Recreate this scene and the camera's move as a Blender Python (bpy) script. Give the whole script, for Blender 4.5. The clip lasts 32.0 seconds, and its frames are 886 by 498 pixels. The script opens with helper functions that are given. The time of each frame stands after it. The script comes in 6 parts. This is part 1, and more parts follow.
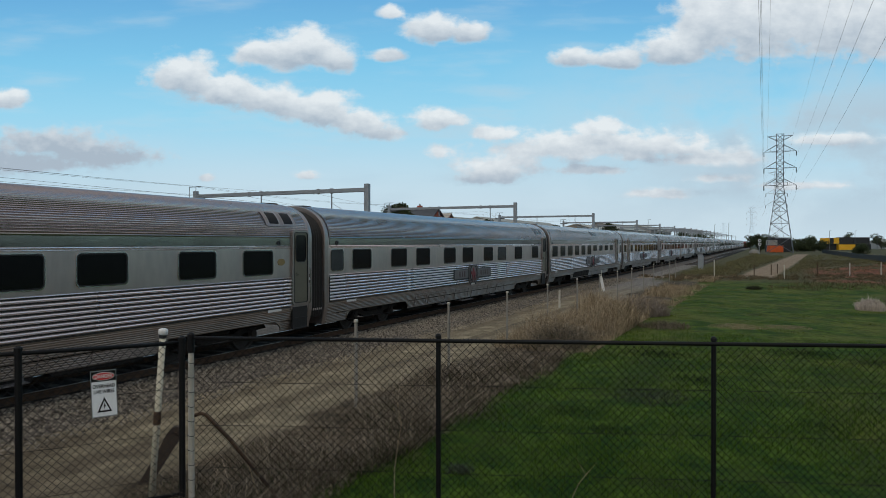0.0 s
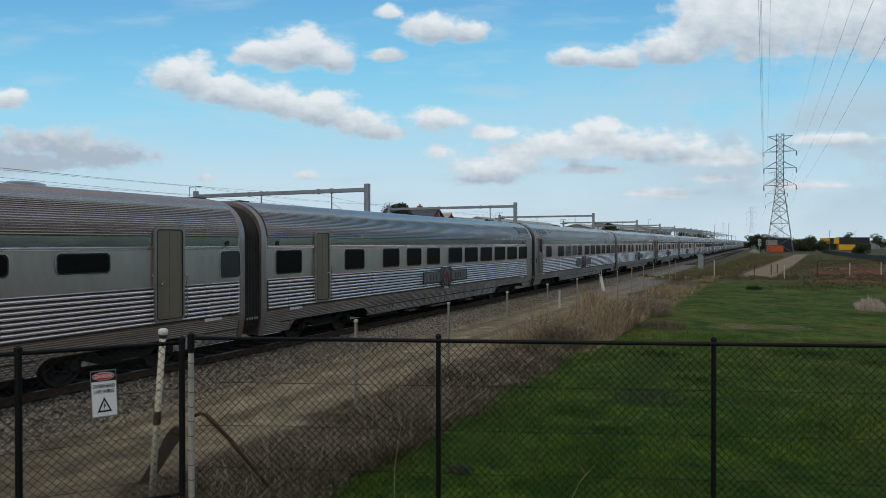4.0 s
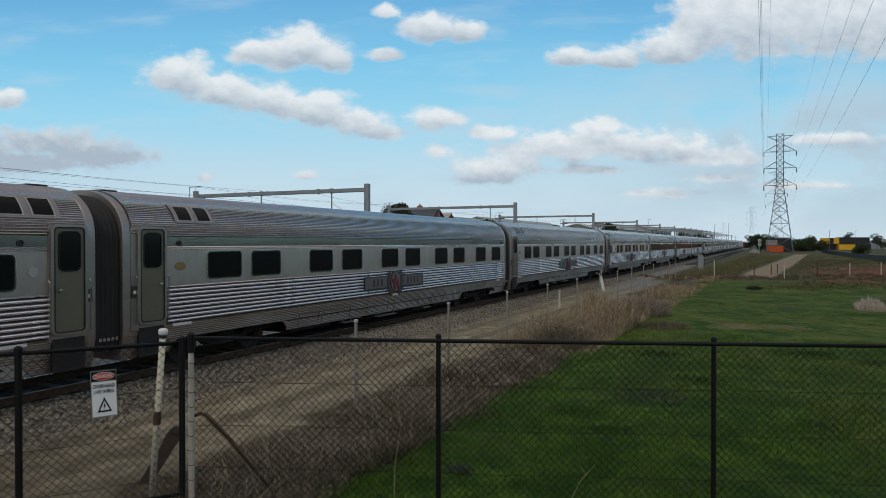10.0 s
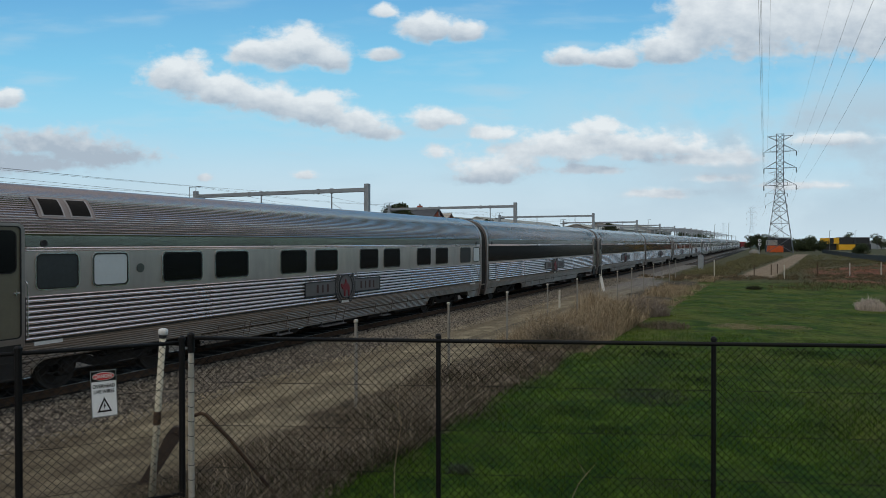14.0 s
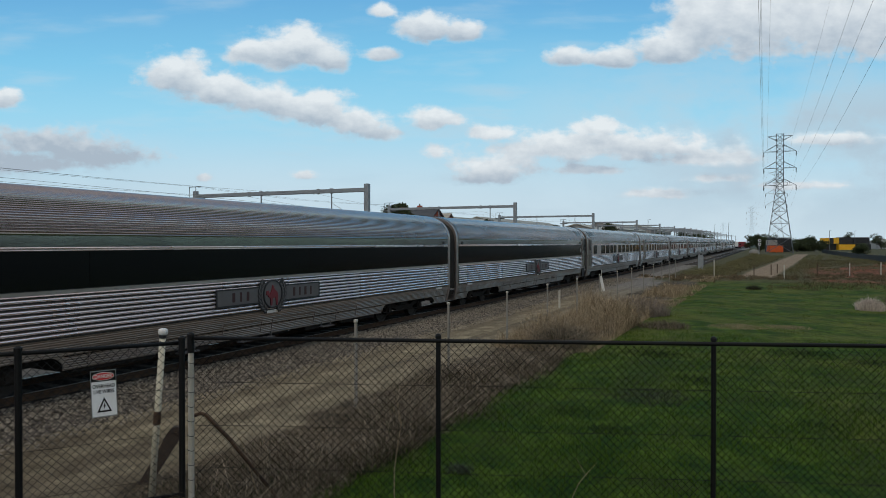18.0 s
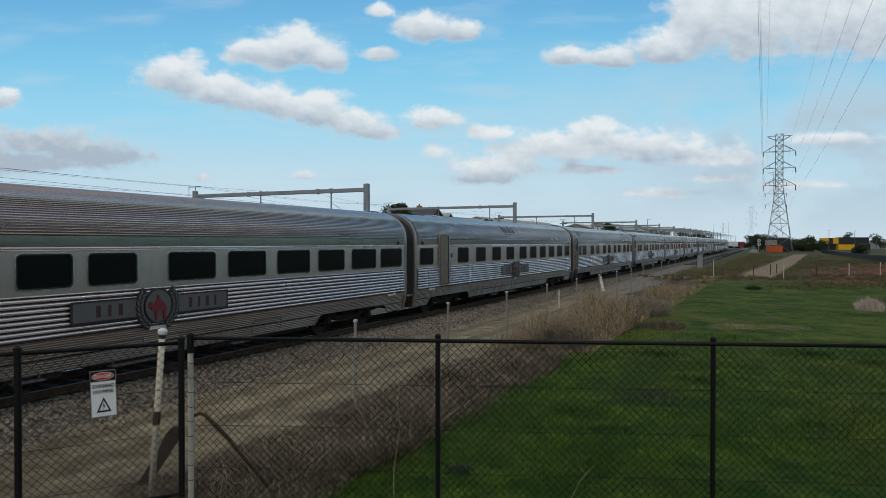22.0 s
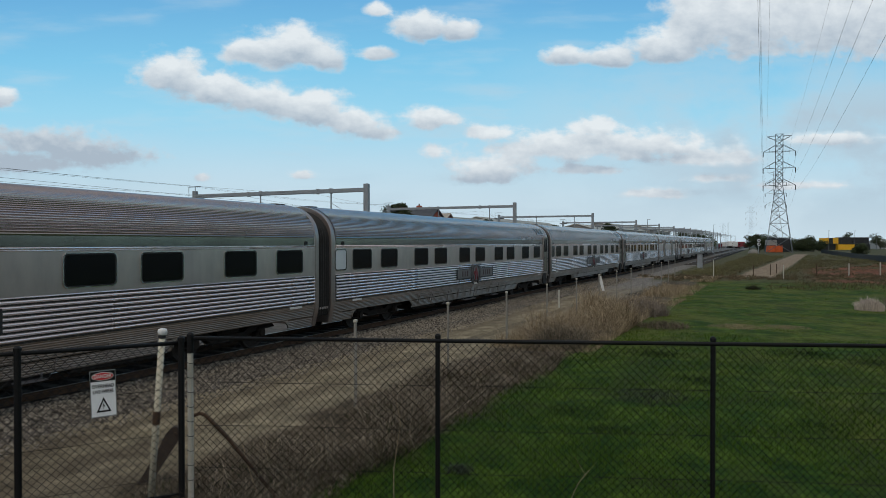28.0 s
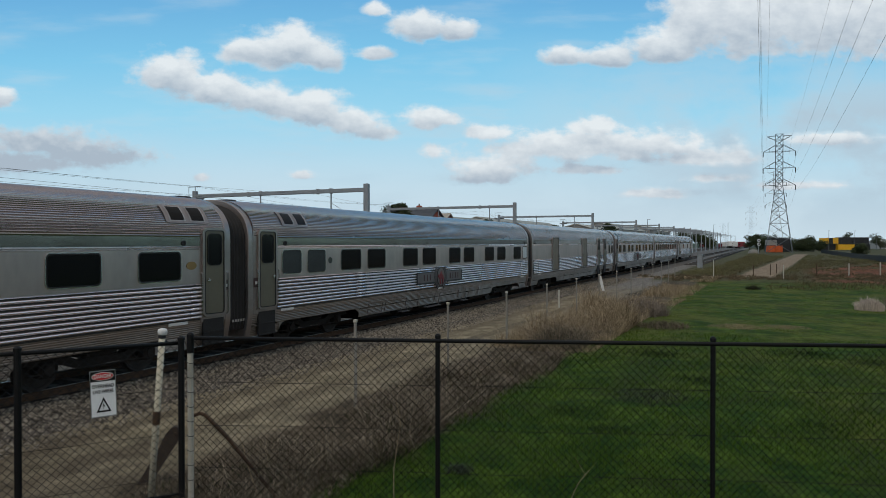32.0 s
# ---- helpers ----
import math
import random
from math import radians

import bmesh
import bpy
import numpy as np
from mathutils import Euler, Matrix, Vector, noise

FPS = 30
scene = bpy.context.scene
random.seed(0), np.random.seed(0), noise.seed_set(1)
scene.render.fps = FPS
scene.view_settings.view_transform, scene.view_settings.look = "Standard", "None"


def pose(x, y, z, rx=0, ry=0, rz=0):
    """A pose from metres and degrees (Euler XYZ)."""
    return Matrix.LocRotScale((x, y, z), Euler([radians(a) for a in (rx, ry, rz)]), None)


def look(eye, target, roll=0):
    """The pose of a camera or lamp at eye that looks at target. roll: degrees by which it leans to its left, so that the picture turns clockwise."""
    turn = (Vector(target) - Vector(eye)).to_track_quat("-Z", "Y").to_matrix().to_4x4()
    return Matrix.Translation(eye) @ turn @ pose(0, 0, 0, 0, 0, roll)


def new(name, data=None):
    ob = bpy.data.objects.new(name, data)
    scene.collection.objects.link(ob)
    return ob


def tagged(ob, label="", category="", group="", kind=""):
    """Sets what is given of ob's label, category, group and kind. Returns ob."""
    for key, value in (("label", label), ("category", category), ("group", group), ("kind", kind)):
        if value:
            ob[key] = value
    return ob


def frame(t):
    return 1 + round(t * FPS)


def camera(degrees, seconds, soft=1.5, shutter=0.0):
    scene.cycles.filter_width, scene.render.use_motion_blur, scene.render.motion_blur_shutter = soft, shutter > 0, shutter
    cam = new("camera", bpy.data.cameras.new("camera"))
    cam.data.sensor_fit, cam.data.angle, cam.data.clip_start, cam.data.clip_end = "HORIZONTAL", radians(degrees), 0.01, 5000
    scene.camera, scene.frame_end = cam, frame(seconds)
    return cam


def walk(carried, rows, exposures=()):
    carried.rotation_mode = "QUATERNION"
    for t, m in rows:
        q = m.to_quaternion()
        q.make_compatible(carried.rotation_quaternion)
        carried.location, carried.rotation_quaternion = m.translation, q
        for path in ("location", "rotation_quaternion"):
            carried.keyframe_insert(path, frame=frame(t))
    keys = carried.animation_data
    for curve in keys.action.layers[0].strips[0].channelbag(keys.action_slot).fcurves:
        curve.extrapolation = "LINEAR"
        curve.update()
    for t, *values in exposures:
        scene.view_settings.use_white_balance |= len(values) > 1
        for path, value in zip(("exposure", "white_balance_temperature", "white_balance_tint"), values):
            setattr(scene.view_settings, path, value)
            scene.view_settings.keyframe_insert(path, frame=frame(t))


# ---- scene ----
# The camera stands still beside a railway fence; the track frame (s along the line, p away from the camera) is turned by TURN.
CAM_Z = 3.25
cam = camera(66.3, 32.0, 0.5)
EYE = look((0, 0, CAM_Z), (0, 100, CAM_Z - 0.917))
EYE_END = look((0, 0, CAM_Z), (0.09, 100, CAM_Z - 0.917))
walk(cam, [(0, EYE), (16, EYE), (24, EYE_END), (32, EYE_END)], [(0, 0.0), (32, 0.0)])

TURN = 64.44
TH = math.radians(90 - TURN)
PITCH = 24.61
RAIL = 0.22


def track(s, p, z=0.0, turn=0.0):
    """A pose in the track frame, its x axis along the line."""
    return pose(s * math.sin(TH) - p * math.cos(TH), s * math.cos(TH) + p * math.sin(TH), z, 0, 0, TURN + turn)


def spot(s, p, z=0.0):
    return track(s, p, z).translation


# ---- light ----
SUN_EL, SUN_AZ = 48, 205
SKY_TINT = (0.78, 1.02, 1.06, 1)
world = bpy.data.worlds.new("world")
scene.world = world
world.use_nodes = True
wn, wl = world.node_tree.nodes, world.node_tree.links
sky = wn.new("ShaderNodeTexSky")
sky.sky_type = "NISHITA"
sky.sun_disc = False
sky.sun_elevation = radians(SUN_EL)
sky.sun_rotation = radians(SUN_AZ)
sky.air_density, sky.dust_density, sky.ozone_density = 1.0, 0.15, 1.3


def sky_node(kind, **inputs):
    q = wn.new(kind)
    for key, value in inputs.items():
        if isinstance(value, bpy.types.NodeSocket):
            wl.new(value, q.inputs[int(key[1:])])
        else:
            q.inputs[int(key[1:])].default_value = value
    return q


def sky_math(op, x, y):
    q = sky_node("ShaderNodeMath", i0=x, i1=y)
    q.operation = op
    return q.outputs[0]


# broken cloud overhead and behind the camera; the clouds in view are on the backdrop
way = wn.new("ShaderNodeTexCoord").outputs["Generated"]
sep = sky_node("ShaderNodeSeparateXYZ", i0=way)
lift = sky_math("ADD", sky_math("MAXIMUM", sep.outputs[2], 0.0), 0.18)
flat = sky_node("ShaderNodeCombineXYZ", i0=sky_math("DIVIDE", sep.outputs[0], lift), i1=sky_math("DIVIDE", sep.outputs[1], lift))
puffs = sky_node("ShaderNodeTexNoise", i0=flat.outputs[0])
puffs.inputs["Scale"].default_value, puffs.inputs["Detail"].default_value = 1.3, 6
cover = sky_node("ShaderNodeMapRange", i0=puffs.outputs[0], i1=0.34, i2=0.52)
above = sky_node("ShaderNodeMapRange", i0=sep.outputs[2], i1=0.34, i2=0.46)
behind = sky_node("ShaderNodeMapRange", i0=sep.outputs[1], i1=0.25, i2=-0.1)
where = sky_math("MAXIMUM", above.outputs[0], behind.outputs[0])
blue = sky_node("ShaderNodeMix")
blue.data_type, blue.blend_type = "RGBA", "MULTIPLY"
blue.inputs["Factor"].default_value = 1.0
wl.new(sky.outputs[0], blue.inputs["A"])
blue.inputs["B"].default_value = SKY_TINT
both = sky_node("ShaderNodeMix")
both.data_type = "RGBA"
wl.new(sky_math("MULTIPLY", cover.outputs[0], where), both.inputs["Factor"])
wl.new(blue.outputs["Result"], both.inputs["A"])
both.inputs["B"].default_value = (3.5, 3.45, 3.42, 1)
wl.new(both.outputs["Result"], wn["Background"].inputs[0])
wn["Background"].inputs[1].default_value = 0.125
sun = new("sun", bpy.data.lights.new("sun", "SUN"))
sun.data.energy = 0.8
sun.data.angle = radians(10)
sun.data.color = (1.0, 0.91, 0.78)
az = radians(SUN_AZ)
sun.matrix_world = look((math.sin(az) * math.cos(radians(SUN_EL)) * 100, math.cos(az) * math.cos(radians(SUN_EL)) * 100, math.sin(radians(SUN_EL)) * 100), (0, 0, 0))


# ---- materials ----
def material(name, colour, rough=0.8, metal=0.0, vary=0.25, scale=3.0, fine=40.0, bump=0.1, tint=None, stretch=(1, 1, 1), per_object=0.0, spec=0.5, rough_vary=0.1):
    """Colour with stains at one scale and grain at another, and a fine relief."""
    m = bpy.data.materials.new(name)
    m.use_nodes = True
    n, l = m.node_tree.nodes, m.node_tree.links
    b = n["Principled BSDF"]
    co = n.new("ShaderNodeTexCoord")
    mp = n.new("ShaderNodeMapping")
    mp.inputs["Scale"].default_value = stretch
    l.new(co.outputs["Object"], mp.inputs["Vector"])
    big = n.new("ShaderNodeTexNoise")
    big.inputs["Scale"].default_value = scale
    big.inputs["Detail"].default_value = 4
    small = n.new("ShaderNodeTexNoise")
    small.inputs["Scale"].default_value = fine
    small.inputs["Detail"].default_value = 3
    for t in (big, small):
        l.new(mp.outputs[0], t.inputs["Vector"])
    tint = tint or tuple(c * 0.55 for c in colour)
    mix = n.new("ShaderNodeMix")
    mix.data_type = "RGBA"
    ramp = n.new("ShaderNodeMapRange")
    ramp.inputs[1].default_value, ramp.inputs[2].default_value = 0.38, 0.68
    l.new(big.outputs[0], ramp.inputs[0])
    fac = n.new("ShaderNodeMath")
    fac.operation = "MULTIPLY"
    fac.inputs[1].default_value = min(1.0, vary * 2)
    l.new(ramp.outputs[0], fac.inputs[0])
    l.new(fac.outputs[0], mix.inputs["Factor"])
    mix.inputs["A"].default_value = (*colour, 1)
    mix.inputs["B"].default_value = (*tint, 1)
    hsv = n.new("ShaderNodeHueSaturation")
    val = n.new("ShaderNodeMapRange")
    val.inputs[3].default_value, val.inputs[4].default_value = 1 - vary, 1 + vary
    l.new(small.outputs[0], val.inputs[0])
    if per_object:
        info = n.new("ShaderNodeObjectInfo")
        pr = n.new("ShaderNodeMapRange")
        pr.inputs[3].default_value, pr.inputs[4].default_value = 1 - per_object, 1 + per_object
        l.new(info.outputs["Random"], pr.inputs[0])
        mul = n.new("ShaderNodeMath")
        mul.operation = "MULTIPLY"
        l.new(pr.outputs[0], mul.inputs[0])
        l.new(val.outputs[0], mul.inputs[1])
        l.new(mul.outputs[0], hsv.inputs["Value"])
    else:
        l.new(val.outputs[0], hsv.inputs["Value"])
    l.new(mix.outputs["Result"], hsv.inputs["Color"])
    l.new(hsv.outputs[0], b.inputs["Base Color"])
    rr = n.new("ShaderNodeMapRange")
    rr.inputs[3].default_value, rr.inputs[4].default_value = max(0.02, rough - rough_vary), min(1, rough + rough_vary)
    l.new(big.outputs[0], rr.inputs[0])
    l.new(rr.outputs[0], b.inputs["Roughness"])
    b.inputs["Metallic"].default_value = metal
    b.inputs["Specular IOR Level"].default_value = spec
    if bump:
        bp = n.new("ShaderNodeBump")
        bp.inputs["Strength"].default_value = bump
        bp.inputs["Distance"].default_value = 0.02
        l.new(small.outputs[0], bp.inputs["Height"])
        l.new(bp.outputs[0], b.inputs["Normal"])
    return m


def random_island(name, low, high, rough=0.9):
    """Leaves, stems or stones, each of its own shade between two colours."""
    m = bpy.data.materials.new(name)
    m.use_nodes = True
    n, l = m.node_tree.nodes, m.node_tree.links
    g = n.new("ShaderNodeNewGeometry")
    mix = n.new("ShaderNodeMix")
    mix.data_type = "RGBA"
    mix.inputs["A"].default_value, mix.inputs["B"].default_value = (*low, 1), (*high, 1)
    l.new(g.outputs["Random Per Island"], mix.inputs["Factor"])
    l.new(mix.outputs["Result"], n["Principled BSDF"].inputs["Base Color"])
    n["Principled BSDF"].inputs["Roughness"].default_value = rough
    n["Principled BSDF"].inputs["Specular IOR Level"].default_value = 0.2
    return m


STEEL = material("stainless_steel", (0.525, 0.43, 0.39), 0.36, 0.92, 0.16, 0.9, 4.2, 0.14, (0.30, 0.265, 0.245), (1.3, 1, 0.45))
LETTERBOARD = material("polished_letterboard", (0.36, 0.36, 0.34), 0.16, 0.95, 0.16, 0.9, 5.0, 0.05, (0.24, 0.25, 0.235), (0.6, 1, 1), rough_vary=0.06)
ROOF = material("stainless_roof", (0.465, 0.402, 0.395), 0.26, 0.9, 0.12, 0.7, 7.0, 0.03, (0.235, 0.21, 0.21), (0.25, 1, 1))
FLUTE = material("matt_flutes", (0.92, 0.82, 0.82), 0.27, 0.85, 0.06, 0.6, 8.0, 0.01, (0.62, 0.56, 0.56), (0.3, 1, 1), rough_vary=0.08)
SKIRT = material("dusty_skirt", (0.33, 0.285, 0.245), 0.45, 0.7, 0.25, 0.9, 9.0, 0.08, (0.19, 0.155, 0.118), (0.5, 1, 1))
TRIM = material("bright_trim", (0.72, 0.72, 0.72), 0.2, 1.0, 0.05, 2.0, 30.0, 0.0)
PLAIN_END = material("dull_end_steel", (0.35, 0.30, 0.28), 0.36, 0.75, 0.16, 1.2, 9.0, 0.05, (0.21, 0.20, 0.175))
DOOR = material("olive_grey_door", (0.165, 0.152, 0.108), 0.45, 0.25, 0.1, 1.5, 20.0, 0.02)
BEIGE_DOOR = material("beige_door", (0.215, 0.18, 0.13), 0.5, 0.2, 0.1, 1.5, 20.0, 0.02)
GLASS = material("dark_tinted_glass", (0.006, 0.007, 0.008), 0.13, 0.0, 0.1, 1.0, 5.0, 0.0, rough_vary=0.03, spec=0.42)
SKY_GLASS = material("brown_tinted_skylight", (0.010, 0.009, 0.008), 0.25, 0.0, 0.1, 1.0, 5.0, 0.0, spec=0.12)
CURTAIN = material("window_with_grey_curtain", (0.055, 0.065, 0.07), 0.15, 0.0, 0.15, 2.0, 14.0, 0.0, rough_vary=0.03)
PALE_CURTAIN = material("window_with_pale_curtain", (0.10, 0.12, 0.115), 0.15, 0.0, 0.2, 3.0, 16.0, 0.0, rough_vary=0.03)
BLIND = material("window_with_white_blind", (0.62, 0.68, 0.70), 0.3, 0.0, 0.05, 2.0, 10.0, 0.0)
RUBBER = material("black_rubber", (0.012, 0.012, 0.012), 0.7, 0.0, 0.2, 3.0, 30.0, 0.05)
BELLOWS = material("brown_black_bellows", (0.020, 0.0185, 0.017), 0.8, 0.0, 0.25, 2.0, 20.0, 0.1)
UNDER = material("grimy_underframe", (0.012, 0.011, 0.010), 0.85, 0.0, 0.4, 2.0, 20.0, 0.2, (0.026, 0.021, 0.017), spec=0.25)
WHEEL = material("wheel_steel", (0.05, 0.045, 0.04), 0.6, 0.5, 0.3, 3.0, 20.0, 0.1)
WHITE = material("white_paint", (0.72, 0.72, 0.70), 0.5, 0.0, 0.06, 4.0, 30.0, 0.03)
PLATE = material("emblem_plate_grey", (0.165, 0.155, 0.155), 0.45, 0.35, 0.12, 2.0, 20.0, 0.02)
PLATE_RIM = material("pale_frame_metal", (0.50, 0.47, 0.46), 0.4, 0.6, 0.08, 2.0, 20.0, 0.0)
PLATE_EDGE = material("dark_plate_edge", (0.03, 0.03, 0.032), 0.5, 0.2, 0.1, 4.0, 20.0, 0.0)
CALL_BOX = material("dark_maroon_box", (0.055, 0.030, 0.028), 0.5, 0.0, 0.15, 6.0, 30.0, 0.0)
EMBLEM_RED = material("faded_red", (0.20, 0.022, 0.030), 0.55, 0.0, 0.12, 4.0, 30.0, 0.0)
LETTER = material("maroon_letter_paint", (0.060, 0.022, 0.022), 0.6, 0.0, 0.15, 4.0, 30.0, 0.0)
YELLOW = material("yellow_paint", (0.75, 0.42, 0.02), 0.5, 0.0, 0.1, 1.0, 8.0, 0.03, per_object=0.05)
ORANGE = material("orange_paint", (0.70, 0.12, 0.02), 0.5, 0.0, 0.1, 1.0, 8.0, 0.03)
BLACK = material("black_coated_steel", (0.007, 0.007, 0.0075), 0.6, 0.0, 0.2, 4.0, 60.0, 0.05, spec=0.25)
GALV = material("galvanised_steel", (0.33, 0.35, 0.36), 0.5, 0.6, 0.12, 2.0, 20.0, 0.05, per_object=0.05)
PORTAL = material("pale_portal_steel", (0.29, 0.315, 0.335), 0.55, 0.3, 0.12, 2.0, 20.0, 0.03)
TOWER_STEEL = material("tower_steel", (0.145, 0.16, 0.175), 0.6, 0.3, 0.1, 0.5, 3.0, 0.0)
WIRE = material("wire", (0.05, 0.052, 0.055), 0.6, 0.4, 0.1, 1.0, 10.0, 0.0)
CONCRETE = material("concrete", (0.25, 0.235, 0.205), 0.9, 0.0, 0.15, 2.0, 30.0, 0.15, (0.16, 0.15, 0.125), per_object=0.08)
OLD_WHITE = material("weathered_white_paint", (0.55, 0.53, 0.46), 0.7, 0.0, 0.15, 5.0, 40.0, 0.1, (0.30, 0.25, 0.17))
RUST = material("rusty_steel", (0.10, 0.06, 0.035), 0.9, 0.2, 0.3, 6.0, 50.0, 0.2, (0.05, 0.035, 0.025))
# dark steel that stands for the flutes' own shade in the gaps
GROOVE = material("shade_dark_groove_steel", (0.055, 0.050, 0.045), 0.5, 0.6, 0.15, 0.8, 10.0, 0.03)
RAIL_TOP = material("worn_rail", (0.30, 0.28, 0.26), 0.35, 0.9, 0.15, 2.0, 20.0, 0.02, (0.2, 0.17, 0.15), (0.2, 1, 1))
# concrete coloured dark for oil and for the shade beneath the train
SLEEPER = material("shaded_oil_stained_sleeper", (0.055, 0.050, 0.044), 0.9, 0.0, 0.2, 3.0, 30.0, 0.1, per_object=0.15)
BRICK = material("red_brick", (0.40, 0.105, 0.065), 0.9, 0.0, 0.2, 1.5, 14.0, 0.1)
SLATE = material("dark_slate", (0.075, 0.08, 0.09), 0.7, 0.0, 0.2, 1.0, 9.0, 0.1)
SHED = material("cream_metal_roof", (0.42, 0.38, 0.31), 0.6, 0.1, 0.12, 0.2, 3.0, 0.03, per_object=0.1)
SHED_WALL = material("pale_shed_wall", (0.36, 0.34, 0.31), 0.8, 0.0, 0.12, 0.2, 3.0, 0.03, per_object=0.15)
BARK = material("bark", (0.09, 0.07, 0.055), 0.95, 0.0, 0.3, 3.0, 20.0, 0.3)
DARK_BOX = material("dark_container_paint", (0.022, 0.024, 0.027), 0.6, 0.0, 0.15, 0.5, 6.0, 0.05, per_object=0.2)
LEAF = random_island("eucalypt_leaves", (0.018, 0.028, 0.012), (0.060, 0.075, 0.030))
DRY = random_island("dry_stems", (0.032, 0.026, 0.018), (0.245, 0.200, 0.142))
GOLD = material("dull_gold_enamel", (0.30, 0.205, 0.075), 0.5, 0.2, 0.1, 6.0, 40.0, 0.0)
DRY_PALE = random_island("pale_dry_grass", (0.11, 0.080, 0.045), (0.53, 0.42, 0.272))
BLADE = random_island("grass_blades", (0.025, 0.064, 0.004), (0.080, 0.145, 0.012))
DEEP_WEED = random_island("deep_green_weed", (0.010, 0.024, 0.006), (0.03, 0.055, 0.014))
SHRUB = random_island("olive_shrub_leaves", (0.075, 0.080, 0.034), (0.17, 0.15, 0.072))
STONE = random_island("ballast_stones", (0.035, 0.030, 0.024), (0.33, 0.292, 0.235))


# ---- mesh helpers ----
class Shape:
    """Vertices and faces of one mesh."""

    def __init__(self):
        self.v, self.f = [], []

    def add(self, verts, faces):
        k = len(self.v)
        self.v += [tuple(a) for a in verts]
        self.f += [tuple(i + k for i in q) for q in faces]
        return self

    def box(self, x0, x1, y0, y1, z0, z1, c=0.0):
        """A box, its edges chamfered by c."""
        if c <= 0:
            v = [(x, y, z) for z in (z0, z1) for y in (y0, y1) for x in (x0, x1)]
            return self.add(v, [(0, 2, 3, 1), (4, 5, 7, 6), (0, 1, 5, 4), (2, 6, 7, 3), (0, 4, 6, 2), (1, 3, 7, 5)])
        rings = []
        for z, i in ((z0, c), (z0 + c, 0), (z1 - c, 0), (z1, c)):
            a, b, d, e = x0 + i, x1 - i, y0 + i, y1 - i
            k = c if i == 0 else c * 0.5
            rings.append([(a + k, d, z), (b - k, d, z), (b, d + k, z), (b, e - k, z), (b - k, e, z), (a + k, e, z), (a, e - k, z), (a, d + k, z)])
        return self.loft(rings, True)

    def loft(self, rings, caps=True):
        n = len(rings[0])
        v = [p for r in rings for p in r]
        f = [(j * n + i, j * n + (i + 1) % n, (j + 1) * n + (i + 1) % n, (j + 1) * n + i) for j in range(len(rings) - 1) for i in range(n)]
        if caps:
            f += [tuple(reversed(range(n))), tuple(range((len(rings) - 1) * n, len(rings) * n))]
        return self.add(v, f)

    def rod(self, a, b, r, r2=None, n=6, caps=True):
        a, b = Vector(a), Vector(b)
        q = (b - a).to_track_quat("Z", "Y")
        r2 = r if r2 is None else r2
        rings = []
        for c, k in ((a, r), (b, r2)):
            rings.append([c + q @ Vector((k * math.cos(t), k * math.sin(t), 0)) for t in (2 * math.pi * i / n for i in range(n))])
        return self.loft(rings, caps)

    def path(self, pts, r, n=4, taper=1.0):
        """One bent tube through the points."""
        pts = [Vector(q) for q in pts]
        rings, side = [], None
        for i, c in enumerate(pts):
            way = (pts[min(i + 1, len(pts) - 1)] - pts[max(i - 1, 0)]).normalized()
            side = side or (Vector((0, 0, 1)) if abs(way.z) < 0.9 else Vector((1, 0, 0)))
            side = (side - way * side.dot(way)).normalized()
            up = way.cross(side)
            k = r * (1 + (taper - 1) * i / (len(pts) - 1))
            rings.append([c + side * (k * math.cos(t)) + up * (k * math.sin(t)) for t in (2 * math.pi * j / n for j in range(n))])
        return self.loft(rings, True)

    def sweep(self, prof, x0, x1, closed=False):
        """A profile of (y, z) drawn from x0 to x1."""
        n = len(prof)
        v = [(x0, y, z) for y, z in prof] + [(x1, y, z) for y, z in prof]
        m = n if closed else n - 1
        return self.add(v, [(i, i + n, (i + 1) % n + n, (i + 1) % n) for i in range(m)])

    def slab(self, poly, y0, y1):
        """A polygon of (x, z), thick from y0 to y1; its face looks to -y when y0 is the smaller."""
        n = len(poly)
        v = [(x, y0, z) for x, z in poly] + [(x, y1, z) for x, z in poly]
        f = [tuple(range(n)), tuple(reversed(range(n, 2 * n)))] + [(i, i + n, (i + 1) % n + n, (i + 1) % n) for i in range(n)]
        return self.add(v, f)

    def ring(self, outer, inner, y0, y1):
        n = len(outer)
        v = [(x, y0, z) for x, z in outer] + [(x, y0, z) for x, z in inner] + [(x, y1, z) for x, z in outer] + [(x, y1, z) for x, z in inner]
        f = []
        for i in range(n):
            j = (i + 1) % n
            f += [(i, j, n + j, n + i), (i, 2 * n + i, 2 * n + j, j), (n + i, n + j, 3 * n + j, 3 * n + i)]
        return self.add(v, f)

    def mesh(self, name, mat, smooth=False):
        me = bpy.data.meshes.new(name)
        me.from_pydata(self.v, [], self.f)
        me.materials.append(mat)
        if smooth:
            me.polygons.foreach_set("use_smooth", [True] * len(me.polygons))
        me.update()
        return me


def part(name, me, parent, label="", m=None):
    """A mesh object under a thing or under a part."""
    ob = new(name, me)
    ob.parent = parent
    if m is not None:
        ob.matrix_basis = m
    if label:
        ob["label"] = label
    return ob


def thing(name, m, label, category, group="", kind=""):
    ob = new(name)
    ob.empty_display_size = 0.2
    ob.matrix_basis = m
    return tagged(ob, label, category, group, kind)


def solid(name, me, m, label, category, group="", kind=""):
    ob = new(name, me)
    ob.matrix_basis = m
    return tagged(ob, label, category, group, kind)


